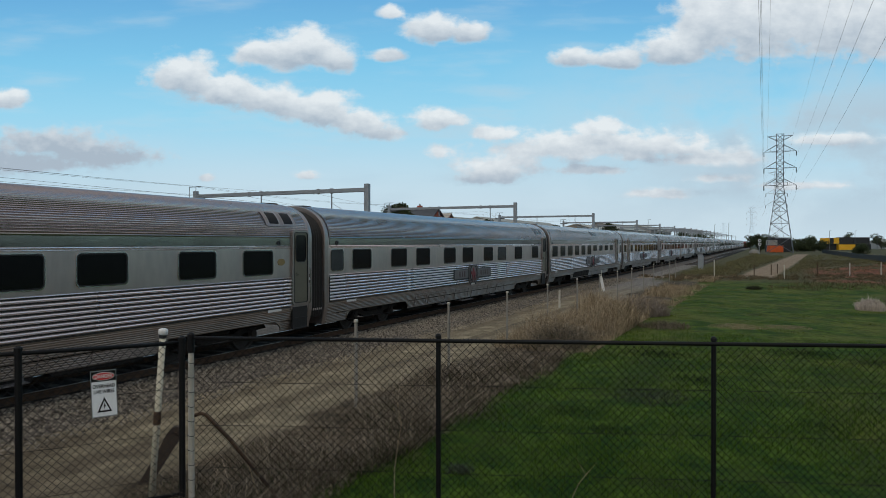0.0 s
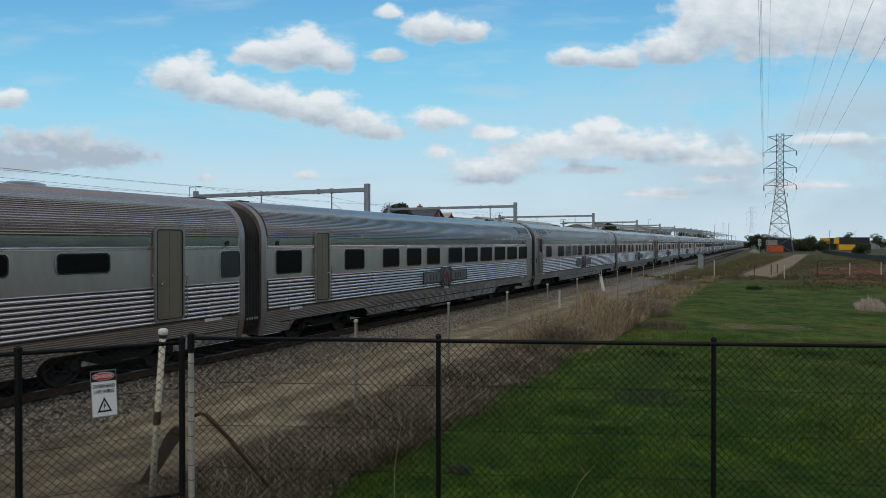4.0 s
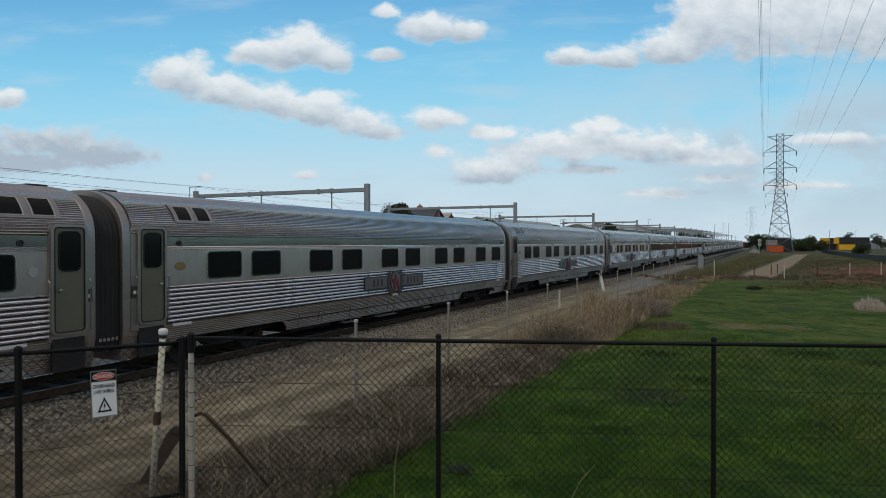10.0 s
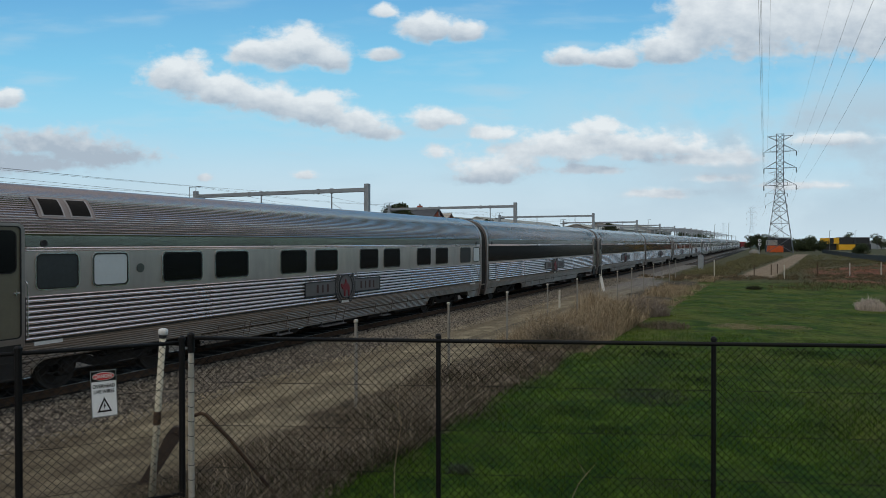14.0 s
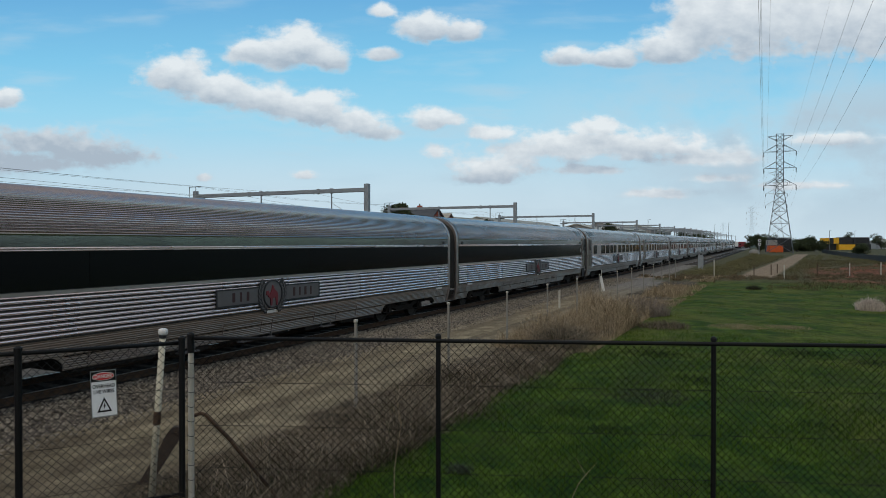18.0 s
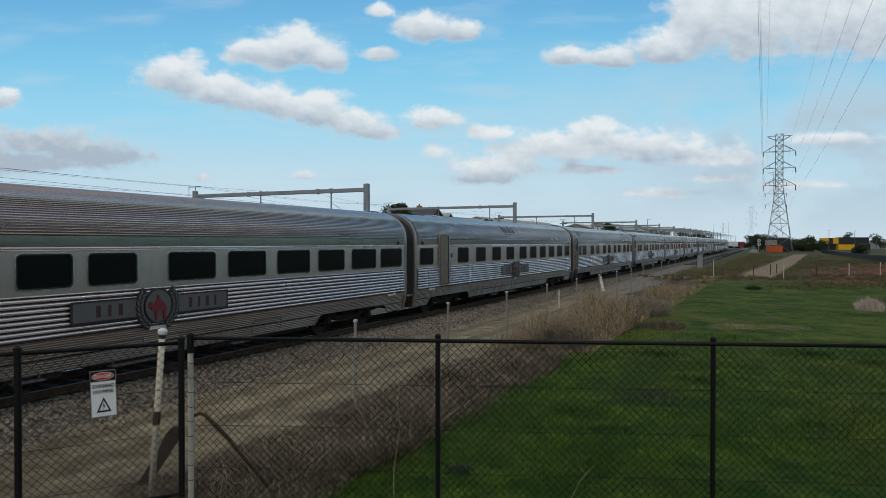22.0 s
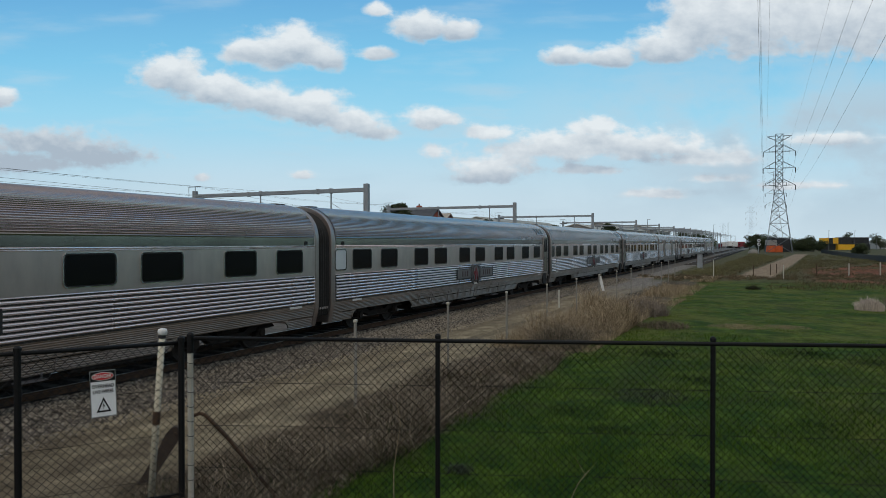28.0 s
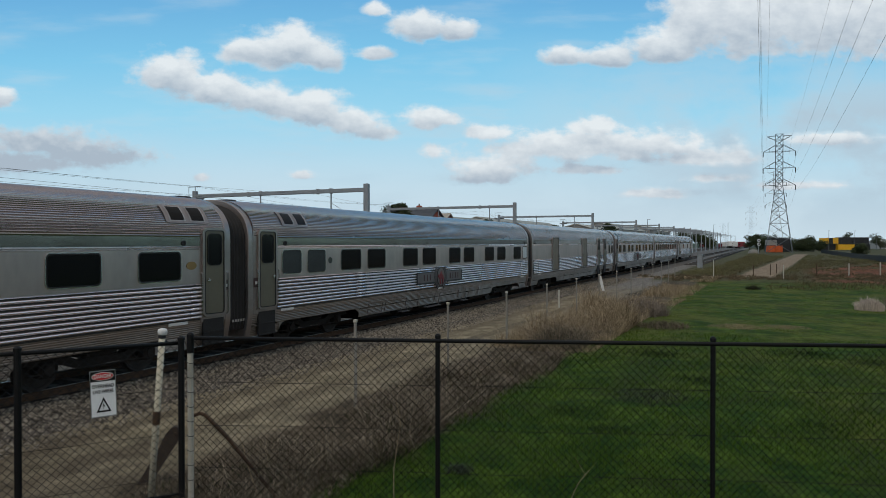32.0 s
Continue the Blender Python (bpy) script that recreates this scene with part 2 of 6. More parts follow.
def rounded(w, h, r, n=4, cx=0.0, cz=0.0):
    pts = []
    for sx, sz, a0 in ((1, -1, -90), (1, 1, 0), (-1, 1, 90), (-1, -1, 180)):
        for i in range(n + 1):
            a = radians(a0 + 90 * i / n)
            pts.append((cx + sx * (w / 2 - r) + r * math.cos(a), cz + sz * (h / 2 - r) + r * math.sin(a)))
    return pts


def disc(r, n=24, cx=0.0, cz=0.0):
    return [(cx + r * math.cos(2 * math.pi * i / n), cz + r * math.sin(2 * math.pi * i / n)) for i in range(n)]


MESHES = {}


def shared(key, build):
    if key not in MESHES:
        MESHES[key] = build()
    return MESHES[key]


def text_mesh(words, size, mat, depth=0.002):
    cu = bpy.data.curves.new("words", "FONT")
    cu.offset = size * 0.02
    cu.body, cu.size, cu.extrude, cu.align_x, cu.align_y = words, size, depth, "CENTER", "CENTER"
    ob = bpy.data.objects.new("words", cu)
    scene.collection.objects.link(ob)
    me = bpy.data.meshes.new_from_object(ob.evaluated_get(bpy.context.evaluated_depsgraph_get()))
    bpy.data.objects.remove(ob)
    me.materials.clear()
    me.materials.append(mat)
    return me


# ---- sky ----
def cloud_density(x, y):
    """Soft cloud masses over the picture plane of the sky, x and y in hundredths of the lens's focal length."""
    masses = [
        (520, 97, 98, 36), (545, 76, 48, 26), (460, 97, 55, 27), (595, 108, 40, 26),
        (325, 138, 66, 40), (400, 165, 75, 34), (480, 180, 75, 30), (560, 197, 85, 36), (640, 222, 64, 30), (680, 240, 50, 16),
        (770, 55, 62, 28), (828, 60, 44, 22), (690, 100, 38, 13), (690, 25, 26, 15), (15, 178, 46, 20), (775, 215, 58, 21),
        (875, 236, 48, 14), (778, 270, 30, 14), (545, 312, 26, 10), (1250, 40, 70, 75), (1340, 40, 140, 85), (1500, 40, 190, 90), (1190, 90, 75, 36),
        (1090, 108, 62, 21), (1012, 105, 42, 19), (1000, 265, 170, 32), (1150, 262, 135, 32), (1280, 280, 85, 20), (880, 300, 105, 26),
        (1060, 228, 60, 20), (860, 316, 75, 16), (370, 316, 20, 10), (170, 278, 120, 30), (40, 292, 120, 26), (90, 256, 150, 28), (1090, 252, 190, 20), (1230, 284, 110, 13), (880, 240, 60, 14),
        (1272, 316, 62, 9), (1170, 345, 80, 10), (1050, 302, 85, 11), (1420, 330, 110, 10), (1480, 250, 90, 14),
    ]
    d = np.full(x.shape, -1.0)
    for cx, cy, rx, ry in masses:
        q = 1 - np.sqrt(((x - cx) / (rx * 1.12)) ** 2 + ((y - cy) / np.where(y > cy, ry * 0.95, ry * 1.3)) ** 2)
        d = np.maximum(d, q) + 0.12 * np.maximum(0, np.minimum(d, q))
    return np.where(y > 200, d * (1 - 0.25 * np.clip((y - 200) / 40, 0, 1)), d)


def build_clouds():
    xs, ys = np.linspace(-900, 2500, 341), np.append(np.linspace(-420, 424, 170), 431)
    gx, gy = np.meshgrid(xs, ys)
    d = cloud_density(gx, gy)
    lit = np.clip(0.60 + 0.60 * (d - cloud_density(gx, gy - 24.0)) - 0.50 * (d - cloud_density(gx, gy + 24.0)), 0, 1)
    lit = lit - 0.62 * np.clip((330 - gx) / 90, 0, 1) * np.clip((gy - 205) / 25, 0, 1)
    veil = np.clip((gx - 820) / 500, 0, 1) * np.clip((gy - 60) / 140, 0, 1) * np.clip((440 - gy) / 100, 0.2, 1)
    veil = np.maximum(veil, np.clip((420 - gx) / 300, 0, 1) * np.clip((gy - 225) / 40, 0, 1) * 0.7)
    haze = np.clip((gy - 215) / 215, 0, 1)
    haze = haze * haze * (3 - 2 * haze) * 0.93
    reach = np.minimum(3900.0, 350.0 / np.maximum(0.001, (430 - gy) / 1200))
    v = np.stack(((gx - 784) / 1200 * reach, reach, CAM_Z + (430 - gy) / 1200 * reach), -1).reshape(-1, 3)
    h, w = gx.shape
    idx = np.arange(h * w).reshape(h, w)
    f = np.stack((idx[:-1, :-1], idx[:-1, 1:], idx[1:, 1:], idx[1:, :-1]), -1).reshape(-1, 4)
    me = bpy.data.meshes.new("backdrop")
    me.from_pydata(v.tolist(), [], f.tolist())
    for name, a in (("mass", d), ("lit", lit), ("veil", veil), ("haze", haze), ("sx", gx / 100), ("sy", gy / 100)):
        at = me.attributes.new(name, "FLOAT", "POINT")
        at.data.foreach_set("value", a.astype(np.float32).ravel())
    m = bpy.data.materials.new("clouds")
    m.use_nodes = True
    n, l = m.node_tree.nodes, m.node_tree.links
    n.clear()

    def attr(name):
        a = n.new("ShaderNodeAttribute")
        a.attribute_name = name
        return a.outputs["Fac"]

    def mth(op, a, b, clamp=False):
        q = n.new("ShaderNodeMath")
        q.operation, q.use_clamp = op, clamp
        for i, s in enumerate((a, b)):
            if isinstance(s, (int, float)):
                q.inputs[i].default_value = s
            else:
                l.new(s, q.inputs[i])
        return q.outputs[0]

    co = n.new("ShaderNodeCombineXYZ")
    l.new(attr("sx"), co.inputs[0])
    l.new(mth("MULTIPLY", attr("sy"), 1.5), co.inputs[1])

    def fbm(scale, detail, rough=0.55):
        t = n.new("ShaderNodeTexNoise")
        t.inputs["Scale"].default_value, t.inputs["Detail"].default_value, t.inputs["Roughness"].default_value = scale, detail, rough
        l.new(co.outputs[0], t.inputs["Vector"])
        return t.outputs[0]

    soft, fine = fbm(2.3, 7, 0.56), fbm(3.6, 6, 0.55)
    edge = mth("ADD", attr("mass"), mth("MULTIPLY", mth("SUBTRACT", soft, 0.5), 1.25))
    ramp = n.new("ShaderNodeMapRange")
    ramp.interpolation_type = "SMOOTHSTEP"
    ramp.inputs[1].default_value, ramp.inputs[2].default_value = -0.08, 0.46
    l.new(edge, ramp.inputs[0])
    vr = n.new("ShaderNodeMapRange")
    vr.interpolation_type = "SMOOTHSTEP"
    vr.inputs[1].default_value, vr.inputs[2].default_value, vr.inputs[4].default_value = 0.28, 0.62, 0.92
    l.new(fbm(0.55, 6, 0.55), vr.inputs[0])
    streak = n.new("ShaderNodeMapRange")
    streak.interpolation_type = "SMOOTHSTEP"
    streak.inputs[1].default_value, streak.inputs[2].default_value, streak.inputs[4].default_value = 0.46, 0.78, 0.55
    sc = n.new("ShaderNodeCombineXYZ")
    l.new(mth("MULTIPLY", attr("sx"), 0.45), sc.inputs[0])
    l.new(mth("MULTIPLY", attr("sy"), 2.2), sc.inputs[1])
    stx = n.new("ShaderNodeTexNoise")
    stx.inputs["Scale"].default_value, stx.inputs["Detail"].default_value = 0.9, 7
    l.new(sc.outputs[0], stx.inputs["Vector"])
    l.new(stx.outputs[0], streak.inputs[0])
    veil_a = mth("MAXIMUM", mth("MULTIPLY", attr("veil"), vr.outputs[0]), streak.outputs[0])
    alpha = mth("MAXIMUM", mth("MAXIMUM", mth("MULTIPLY", ramp.outputs[0], 0.95), veil_a), attr("haze"))
    shade = n.new("ShaderNodeMix")
    shade.data_type = "RGBA"
    l.new(mth("ADD", attr("lit"), mth("MULTIPLY", mth("SUBTRACT", fine, 0.5), 0.9), True), shade.inputs["Factor"])
    shade.inputs["A"].default_value, shade.inputs["B"].default_value = (0.40, 0.475, 0.56, 1), (0.80, 0.845, 0.87, 1)
    tone = n.new("ShaderNodeMix")
    tone.data_type = "RGBA"
    l.new(ramp.outputs[0], tone.inputs["Factor"])
    thin = n.new("ShaderNodeMix")
    thin.data_type = "RGBA"
    l.new(veil_a, thin.inputs["Factor"])
    thin.inputs["A"].default_value, thin.inputs["B"].default_value = (0.58, 0.715, 0.80, 1), (0.44, 0.565, 0.665, 1)
    l.new(thin.outputs["Result"], tone.inputs["A"])
    l.new(shade.outputs["Result"], tone.inputs["B"])
    # clear sky: deep blue high up, paler towards the horizon
    clear = n.new("ShaderNodeValToRGB")
    stops = ((0.0, (0.148, 0.430, 0.730)), (0.26, (0.218, 0.570, 0.825)), (0.47, (0.320, 0.660, 0.860)), (0.72, (0.475, 0.705, 0.84)), (1.0, (0.57, 0.705, 0.79)))
    while len(clear.color_ramp.elements) < len(stops):
        clear.color_ramp.elements.new(0.5)
    for e, (at, c) in zip(clear.color_ramp.elements, stops):
        e.position, e.color = at, (*c, 1)
    l.new(mth("DIVIDE", attr("sy"), 4.3, True), clear.inputs[0])
    whole = n.new("ShaderNodeMix")
    whole.data_type = "RGBA"
    l.new(alpha, whole.inputs["Factor"])
    l.new(clear.outputs[0], whole.inputs["A"])
    l.new(tone.outputs["Result"], whole.inputs["B"])
    em, out = n.new("ShaderNodeEmission"), n.new("ShaderNodeOutputMaterial")
    l.new(whole.outputs["Result"], em.inputs[0])
    l.new(em.outputs[0], out.inputs[0])
    me.materials.append(m)
    me.polygons.foreach_set("use_smooth", [True] * len(me.polygons))
    return me


clouds = solid("backdrop", build_clouds(), pose(0, 0, 0), "white and grey cumulus clouds drifting over a blue sky", "sky", kind="structure")


# ---- ground ----
def mound(s, p):
    """The lie of the land: flat by the line, low banks and spoil heaps farther on."""
    z = 0.0
    if p < 4.6:
        f = min(1, (4.6 - p) / 4)
        z += f * 0.10 * noise.noise((s * 0.13, p * 0.13, 2.0)) + f * 0.05 * noise.noise((s * 0.5, p * 0.5, 5.0))
    for cs, cp, rs, rp, h in ((90, -10.5, 13, 5, 0.85), (120, -18, 26, 9, 0.25), (98, -28, 22, 9, 0.5), (70, -30, 20, 10, 0.5), (150, 2.5, 30, 2.6, 0.8), (106, 3.2, 24, 1.9, 0.5)):
        q = ((s - cs) / rs) ** 2 + ((p - cp) / rp) ** 2
        if q < 4:
            z += h * math.exp(-q * 1.6) * (1 + 0.35 * noise.noise((s * 0.2, p * 0.2, 9.0)))
    return z


def build_ground():
    def axis(near0, near1, step, far):
        a = list(np.arange(near0, near1, step))
        q, d = near1, step
        while q < far:
            a.append(q)
            d *= 1.35
            q += d
        q, d, low = near0 - step, step, []
        while q > -far:
            low.append(q)
            d *= 1.35
            q -= d
        return [-far] + low[::-1] + a + [far]

    ss, ps = axis(-8, 170, 1.2, 4500), axis(-46, 10, 0.8, 4500)
    sh = Shape()
    v = [(s, p, mound(s, p)) for p in ps for s in ss]
    n = len(ss)
    sh.add(v, [(j * n + i, j * n + i + 1, (j + 1) * n + i + 1, (j + 1) * n + i) for j in range(len(ps) - 1) for i in range(n - 1)])
    m = bpy.data.materials.new("field_and_soil")
    m.use_nodes = True
    nd, l = m.node_tree.nodes, m.node_tree.links
    b = nd["Principled BSDF"]
    co = nd.new("ShaderNodeTexCoord")
    sep = nd.new("ShaderNodeSeparateXYZ")
    l.new(co.outputs["Object"], sep.inputs[0])

    def tex(scale, detail=5, rough=0.6):
        t = nd.new("ShaderNodeTexNoise")
        t.inputs["Scale"].default_value, t.inputs["Detail"].default_value, t.inputs["Roughness"].default_value = scale, detail, rough
        l.new(co.outputs["Object"], t.inputs["Vector"])
        return t.outputs[0]

    def mth(op, a, c, clamp=False):
        q = nd.new("ShaderNodeMath")
        q.operation, q.use_clamp = op, clamp
        for i, s in enumerate((a, c)):
            if isinstance(s, (int, float)):
                q.inputs[i].default_value = s
            else:
                l.new(s, q.inputs[i])
        return q.outputs[0]

    def step(v, a, c):
        r = nd.new("ShaderNodeMapRange")
        r.interpolation_type = "SMOOTHSTEP"
        r.inputs[1].default_value, r.inputs[2].default_value = a, c
        l.new(v, r.inputs[0])
        return r.outputs[0]

    def mix(f, a, c):
        q = nd.new("ShaderNodeMix")
        q.data_type = "RGBA"
        l.new(f, q.inputs["Factor"])
        for k, s in (("A", a), ("B", c)):
            if isinstance(s, tuple):
                q.inputs[k].default_value = (*s, 1)
            else:
                l.new(s, q.inputs[k])
        return q.outputs["Result"]

    s_, p_ = sep.outputs[0], sep.outputs[1]
    wob = mth("MULTIPLY", mth("SUBTRACT", tex(0.35), 0.5), 2.6)
    wob2 = mth("MULTIPLY", mth("SUBTRACT", tex(0.08), 0.5), 26.0)
    pw = mth("ADD", p_, wob)
    sw = mth("ADD", s_, wob2)
    big, mid, fine = tex(0.22, 6), tex(1.1, 6, 0.7), tex(14.0, 4, 0.7)
    grass = mix(step(mid, 0.40, 0.62), (0.016, 0.050, 0.003), (0.062, 0.112, 0.009))
    grass = mix(mth("MULTIPLY", step(big, 0.50, 0.68), 0.6), grass, (0.095, 0.108, 0.018))
    grass = mix(mth("MULTIPLY", mth("MULTIPLY", step(sw, 12, 30), step(tex(0.4, 5), 0.40, 0.62)), 0.75), grass, (0.108, 0.122, 0.022))
    grass = mix(mth("MULTIPLY", step(tex(0.55, 5), 0.53, 0.64), 0.6), grass, (0.020, 0.032, 0.008))
    straw = mix(step(mid, 0.4, 0.65), (0.060, 0.048, 0.031), (0.145, 0.116, 0.078))
    dirt = mix(step(mid, 0.38, 0.66), (0.205, 0.174, 0.114), (0.32, 0.272, 0.184))
    dirt = mix(mth("MULTIPLY", step(big, 0.52, 0.62), 0.5), dirt, (0.155, 0.128, 0.088))
    for rut in (8.95, 10.25):
        near = mth("ABSOLUTE", mth("SUBTRACT", mth("ADD", p_, mth("MULTIPLY", wob, 0.12)), rut), 0)
        dirt = mix(mth("MULTIPLY", mth("SUBTRACT", 1.0, step(near, 0.12, 0.34)), 0.62), dirt, (0.13, 0.104, 0.07))
    # darker earth by the gate
    gate_dark = mth("MULTIPLY", mth("SUBTRACT", 1.0, step(mth("ADD", s_, mth("MULTIPLY", wob, 0.8)), 6.0, 9.5)), step(tex(0.9, 5), 0.34, 0.56))
    dirt = mix(mth("MULTIPLY", gate_dark, 0.75), dirt, (0.118, 0.096, 0.066))
    red = mix(step(mid, 0.4, 0.62), (0.21, 0.078, 0.043), (0.115, 0.060, 0.036))
    scrub = mix(step(mid, 0.40, 0.60), (0.052, 0.060, 0.022), (0.115, 0.095, 0.048))
    gravel = mix(step(tex(5.0, 4, 0.8), 0.42, 0.60), (0.15, 0.138, 0.122), (0.26, 0.242, 0.215))
    dirt = mix(step(sw, 38, 58), dirt, gravel)
    col = mix(step(pw, 4.7, 5.5), grass, straw)
    col = mix(step(pw, 7.45, 7.8), col, dirt)
    # beyond the field: scrub, and red spoil where the ground was cut open
    cut = mth("MULTIPLY", mth("MULTIPLY", step(tex(0.16, 5), 0.43, 0.50), step(mth("MULTIPLY", p_, -1.0), 3.0, 5.0)), mth("SUBTRACT", 1.0, step(sw, 92, 104)))
    far = mix(cut, scrub, red)
    col = mix(mth("MULTIPLY", step(sw, 58, 66), mth("SUBTRACT", 1.0, step(pw, 8.6, 9.6))), col, far)
    # a sandy cart track that leaves the line, and the strip that joins it
    pn, sn = mth("ADD", p_, mth("MULTIPLY", wob, 0.35)), mth("ADD", s_, mth("MULTIPLY", wob, 0.5))
    line = mth("ABSOLUTE", mth("SUBTRACT", pn, mth("SUBTRACT", 0.75, mth("MULTIPLY", mth("SUBTRACT", s_, 74.0), 0.067))), 0)
    cart = mth("MULTIPLY", mth("SUBTRACT", 1.0, step(line, 1.3, 1.9)), mth("MULTIPLY", step(sn, 70, 72), mth("SUBTRACT", 1.0, step(sn, 205, 230))))
    across = mth("ABSOLUTE", mth("SUBTRACT", sn, mth("SUBTRACT", 72.6, mth("MULTIPLY", p_, 0.6))), 0)
    strip = mth("MULTIPLY", mth("SUBTRACT", 1.0, step(across, 0.9, 1.8)), step(p_, 0.2, 1.4))
    sand = mix(step(mid, 0.4, 0.6), (0.29, 0.222, 0.148), (0.235, 0.172, 0.115))
    col = mix(mth("MAXIMUM", cart, strip), col, sand)
    col = mix(step(sw, 420, 520), col, (0.06, 0.07, 0.04))
    clumps = nd.new("ShaderNodeMapRange")
    clumps.inputs[1].default_value, clumps.inputs[2].default_value, clumps.inputs[3].default_value, clumps.inputs[4].default_value = 0.3, 0.7, 0.55, 1.45
    l.new(tex(2.6, 6, 0.75), clumps.inputs[0])
    shade = nd.new("ShaderNodeHueSaturation")
    vr = nd.new("ShaderNodeMapRange")
    vr.inputs[3].default_value, vr.inputs[4].default_value = 0.45, 1.55
    l.new(fine, vr.inputs[0])
    l.new(mth("MULTIPLY", vr.outputs[0], clumps.outputs[0]), shade.inputs["Value"])
    l.new(col, shade.inputs["Color"])
    l.new(shade.outputs[0], b.inputs["Base Color"])
    b.inputs["Roughness"].default_value = 0.95
    b.inputs["Specular IOR Level"].default_value = 0.15
    bp = nd.new("ShaderNodeBump")
    bp.inputs["Strength"].default_value, bp.inputs["Distance"].default_value = 0.6, 0.05
    l.new(mth("ADD", mid, fine), bp.inputs["Height"])
    l.new(bp.outputs[0], b.inputs["Normal"])
    return sh.mesh("ground", m, True)


ground = solid("ground", build_ground(), track(0, 0), "green field with a sandy service track and red spoil", "ground", kind="structure")

# ---- railway ----
BALLAST = material("ballast", (0.13, 0.112, 0.092), 0.95, 0.0, 0.5, 4.0, 22.0, 0.8, (0.065, 0.055, 0.045))
# near-black: oil stains plus the shade under the train, put into the colour
OILY_SHADED = material("shaded_oil_stained_ballast", (0.016, 0.014, 0.012), 0.95, 0.0, 0.5, 4.0, 22.0, 0.8, (0.009, 0.008, 0.007), spec=0.15)


def ballast_bed(s0, s1, p0, p1, slope, name_label):
    prof = [(p0, -0.02), (p0 + slope * 0.5, 0.03), (p0 + slope, 0.06), (p1 - slope, 0.06), (p1, -0.02)]
    sh = Shape()
    n = 60
    for i in range(n):
        sh.sweep(prof, s0 + (s1 - s0) * i / n, s0 + (s1 - s0) * (i + 1) / n)
    return solid("ballast_bed", sh.mesh("ballast_bed", BALLAST), track(0, 0), name_label, "ballast", kind="structure")


ballast_bed(-60, 900, 10.7, 40.0, 1.6, "grey crushed-stone ballast under the tracks")


# this strip carries the train's shade as well as the oil
solid("oily_ballast", Shape().box(-60, 700, 12.95, 15.6, -0.02, 0.066).mesh("oily_ballast", OILY_SHADED), track(0, 0), "oil-stained ballast between the main-line rails, coloured dark for the train's shade", "ballast", kind="structure")


def rail_mesh(s0, s1):
    prof = [(-0.07, 0), (-0.07, 0.02), (-0.012, 0.04), (-0.012, 0.11), (-0.036, 0.125), (-0.036, 0.155), (-0.028, 0.16), (0.028, 0.16), (0.036, 0.155), (0.036, 0.125), (0.012, 0.11), (0.012, 0.04), (0.07, 0.02), (0.07, 0)]
    return Shape().sweep(prof, s0, s1).mesh("rail", RUST)


def railway_track(p, label, s0=-60, s1=700, turn=0.0, at=0.0, n=160, first=-9.0):
    tr = thing("railway_track", track(at, p, 0, turn), label, "railway track", "railway tracks", "structure")
    for d in (-0.753, 0.753):
        rl = part("rail", rail_mesh(s0, s1), tr, "rusty steel rail", pose(0, d, RAIL - 0.16))
        part("running_surface", Shape().box(s0, s1, -0.024, 0.024, 0.159, 0.162).mesh("running_surface", RAIL_TOP), rl, "bright worn rail head")
    me = shared("sleeper", lambda: Shape().box(-0.12, 0.12, -1.25, 1.25, -0.12, 0.10, 0.02).mesh("sleeper", SLEEPER))
    for i in range(n):
        part("sleeper", me, tr, "", pose(first + i * 0.65, 0, -0.02))


railway_track(14.18, "main-line track of steel rails on concrete sleepers", n=170)
railway_track(24.6, "electrified track under wire portals", n=30, first=150)
railway_track(29.0, "electrified track under wire portals", n=30, first=150)
solid("siding_ballast", Shape().box(104, 330, 8.5, 10.6, -0.02, 0.05).mesh("siding_ballast", OILY_SHADED), track(0, 0), "dark stained ballast under the siding", "ballast", kind="structure")
railway_track(9.6, "siding beside the main line", 0, 220, 0.25, 104.0, 90, 0)


def build_stones():
    rnd = random.Random(5)
    sh = Shape()
    for i in range(38000):
        s = rnd.uniform(-2, 62) if i % 3 else rnd.uniform(2, 30)
        p = 10.35 + 2.75 * rnd.random() ** 0.85
        r = rnd.uniform(0.018, 0.044)
        q = min(1.0, max(0.0, (p - 10.7) / 1.6))
        z = -0.02 + 0.09 * q + r * 0.35
        a = rnd.uniform(0, 6.28)
        c, t = math.cos(a), math.sin(a)
        v = []
        for x, y, h in ((1, 0, 0), (0, 1, 0.1), (-1, 0.1, -0.1), (0.1, -1, 0), (0.2, 0.2, 0.9), (-0.2, -0.1, -0.8)):
            x, y, h = (g * rnd.uniform(0.7, 1.25) for g in (x, y, h))
            v.append((s + r * (x * c - y * t), p + r * (x * t + y * c), z + r * h * 0.9))
        sh.add(v, [(0, 1, 4), (1, 2, 4), (2, 3, 4), (3, 0, 4), (1, 0, 5), (2, 1, 5), (3, 2, 5), (0, 3, 5)])
    return sh.mesh("ballast_stones", STONE)


solid("ballast_stones", build_stones(), track(0, 0), "loose grey and brown ballast stones beside the rails", "ballast stones", kind="stuff")


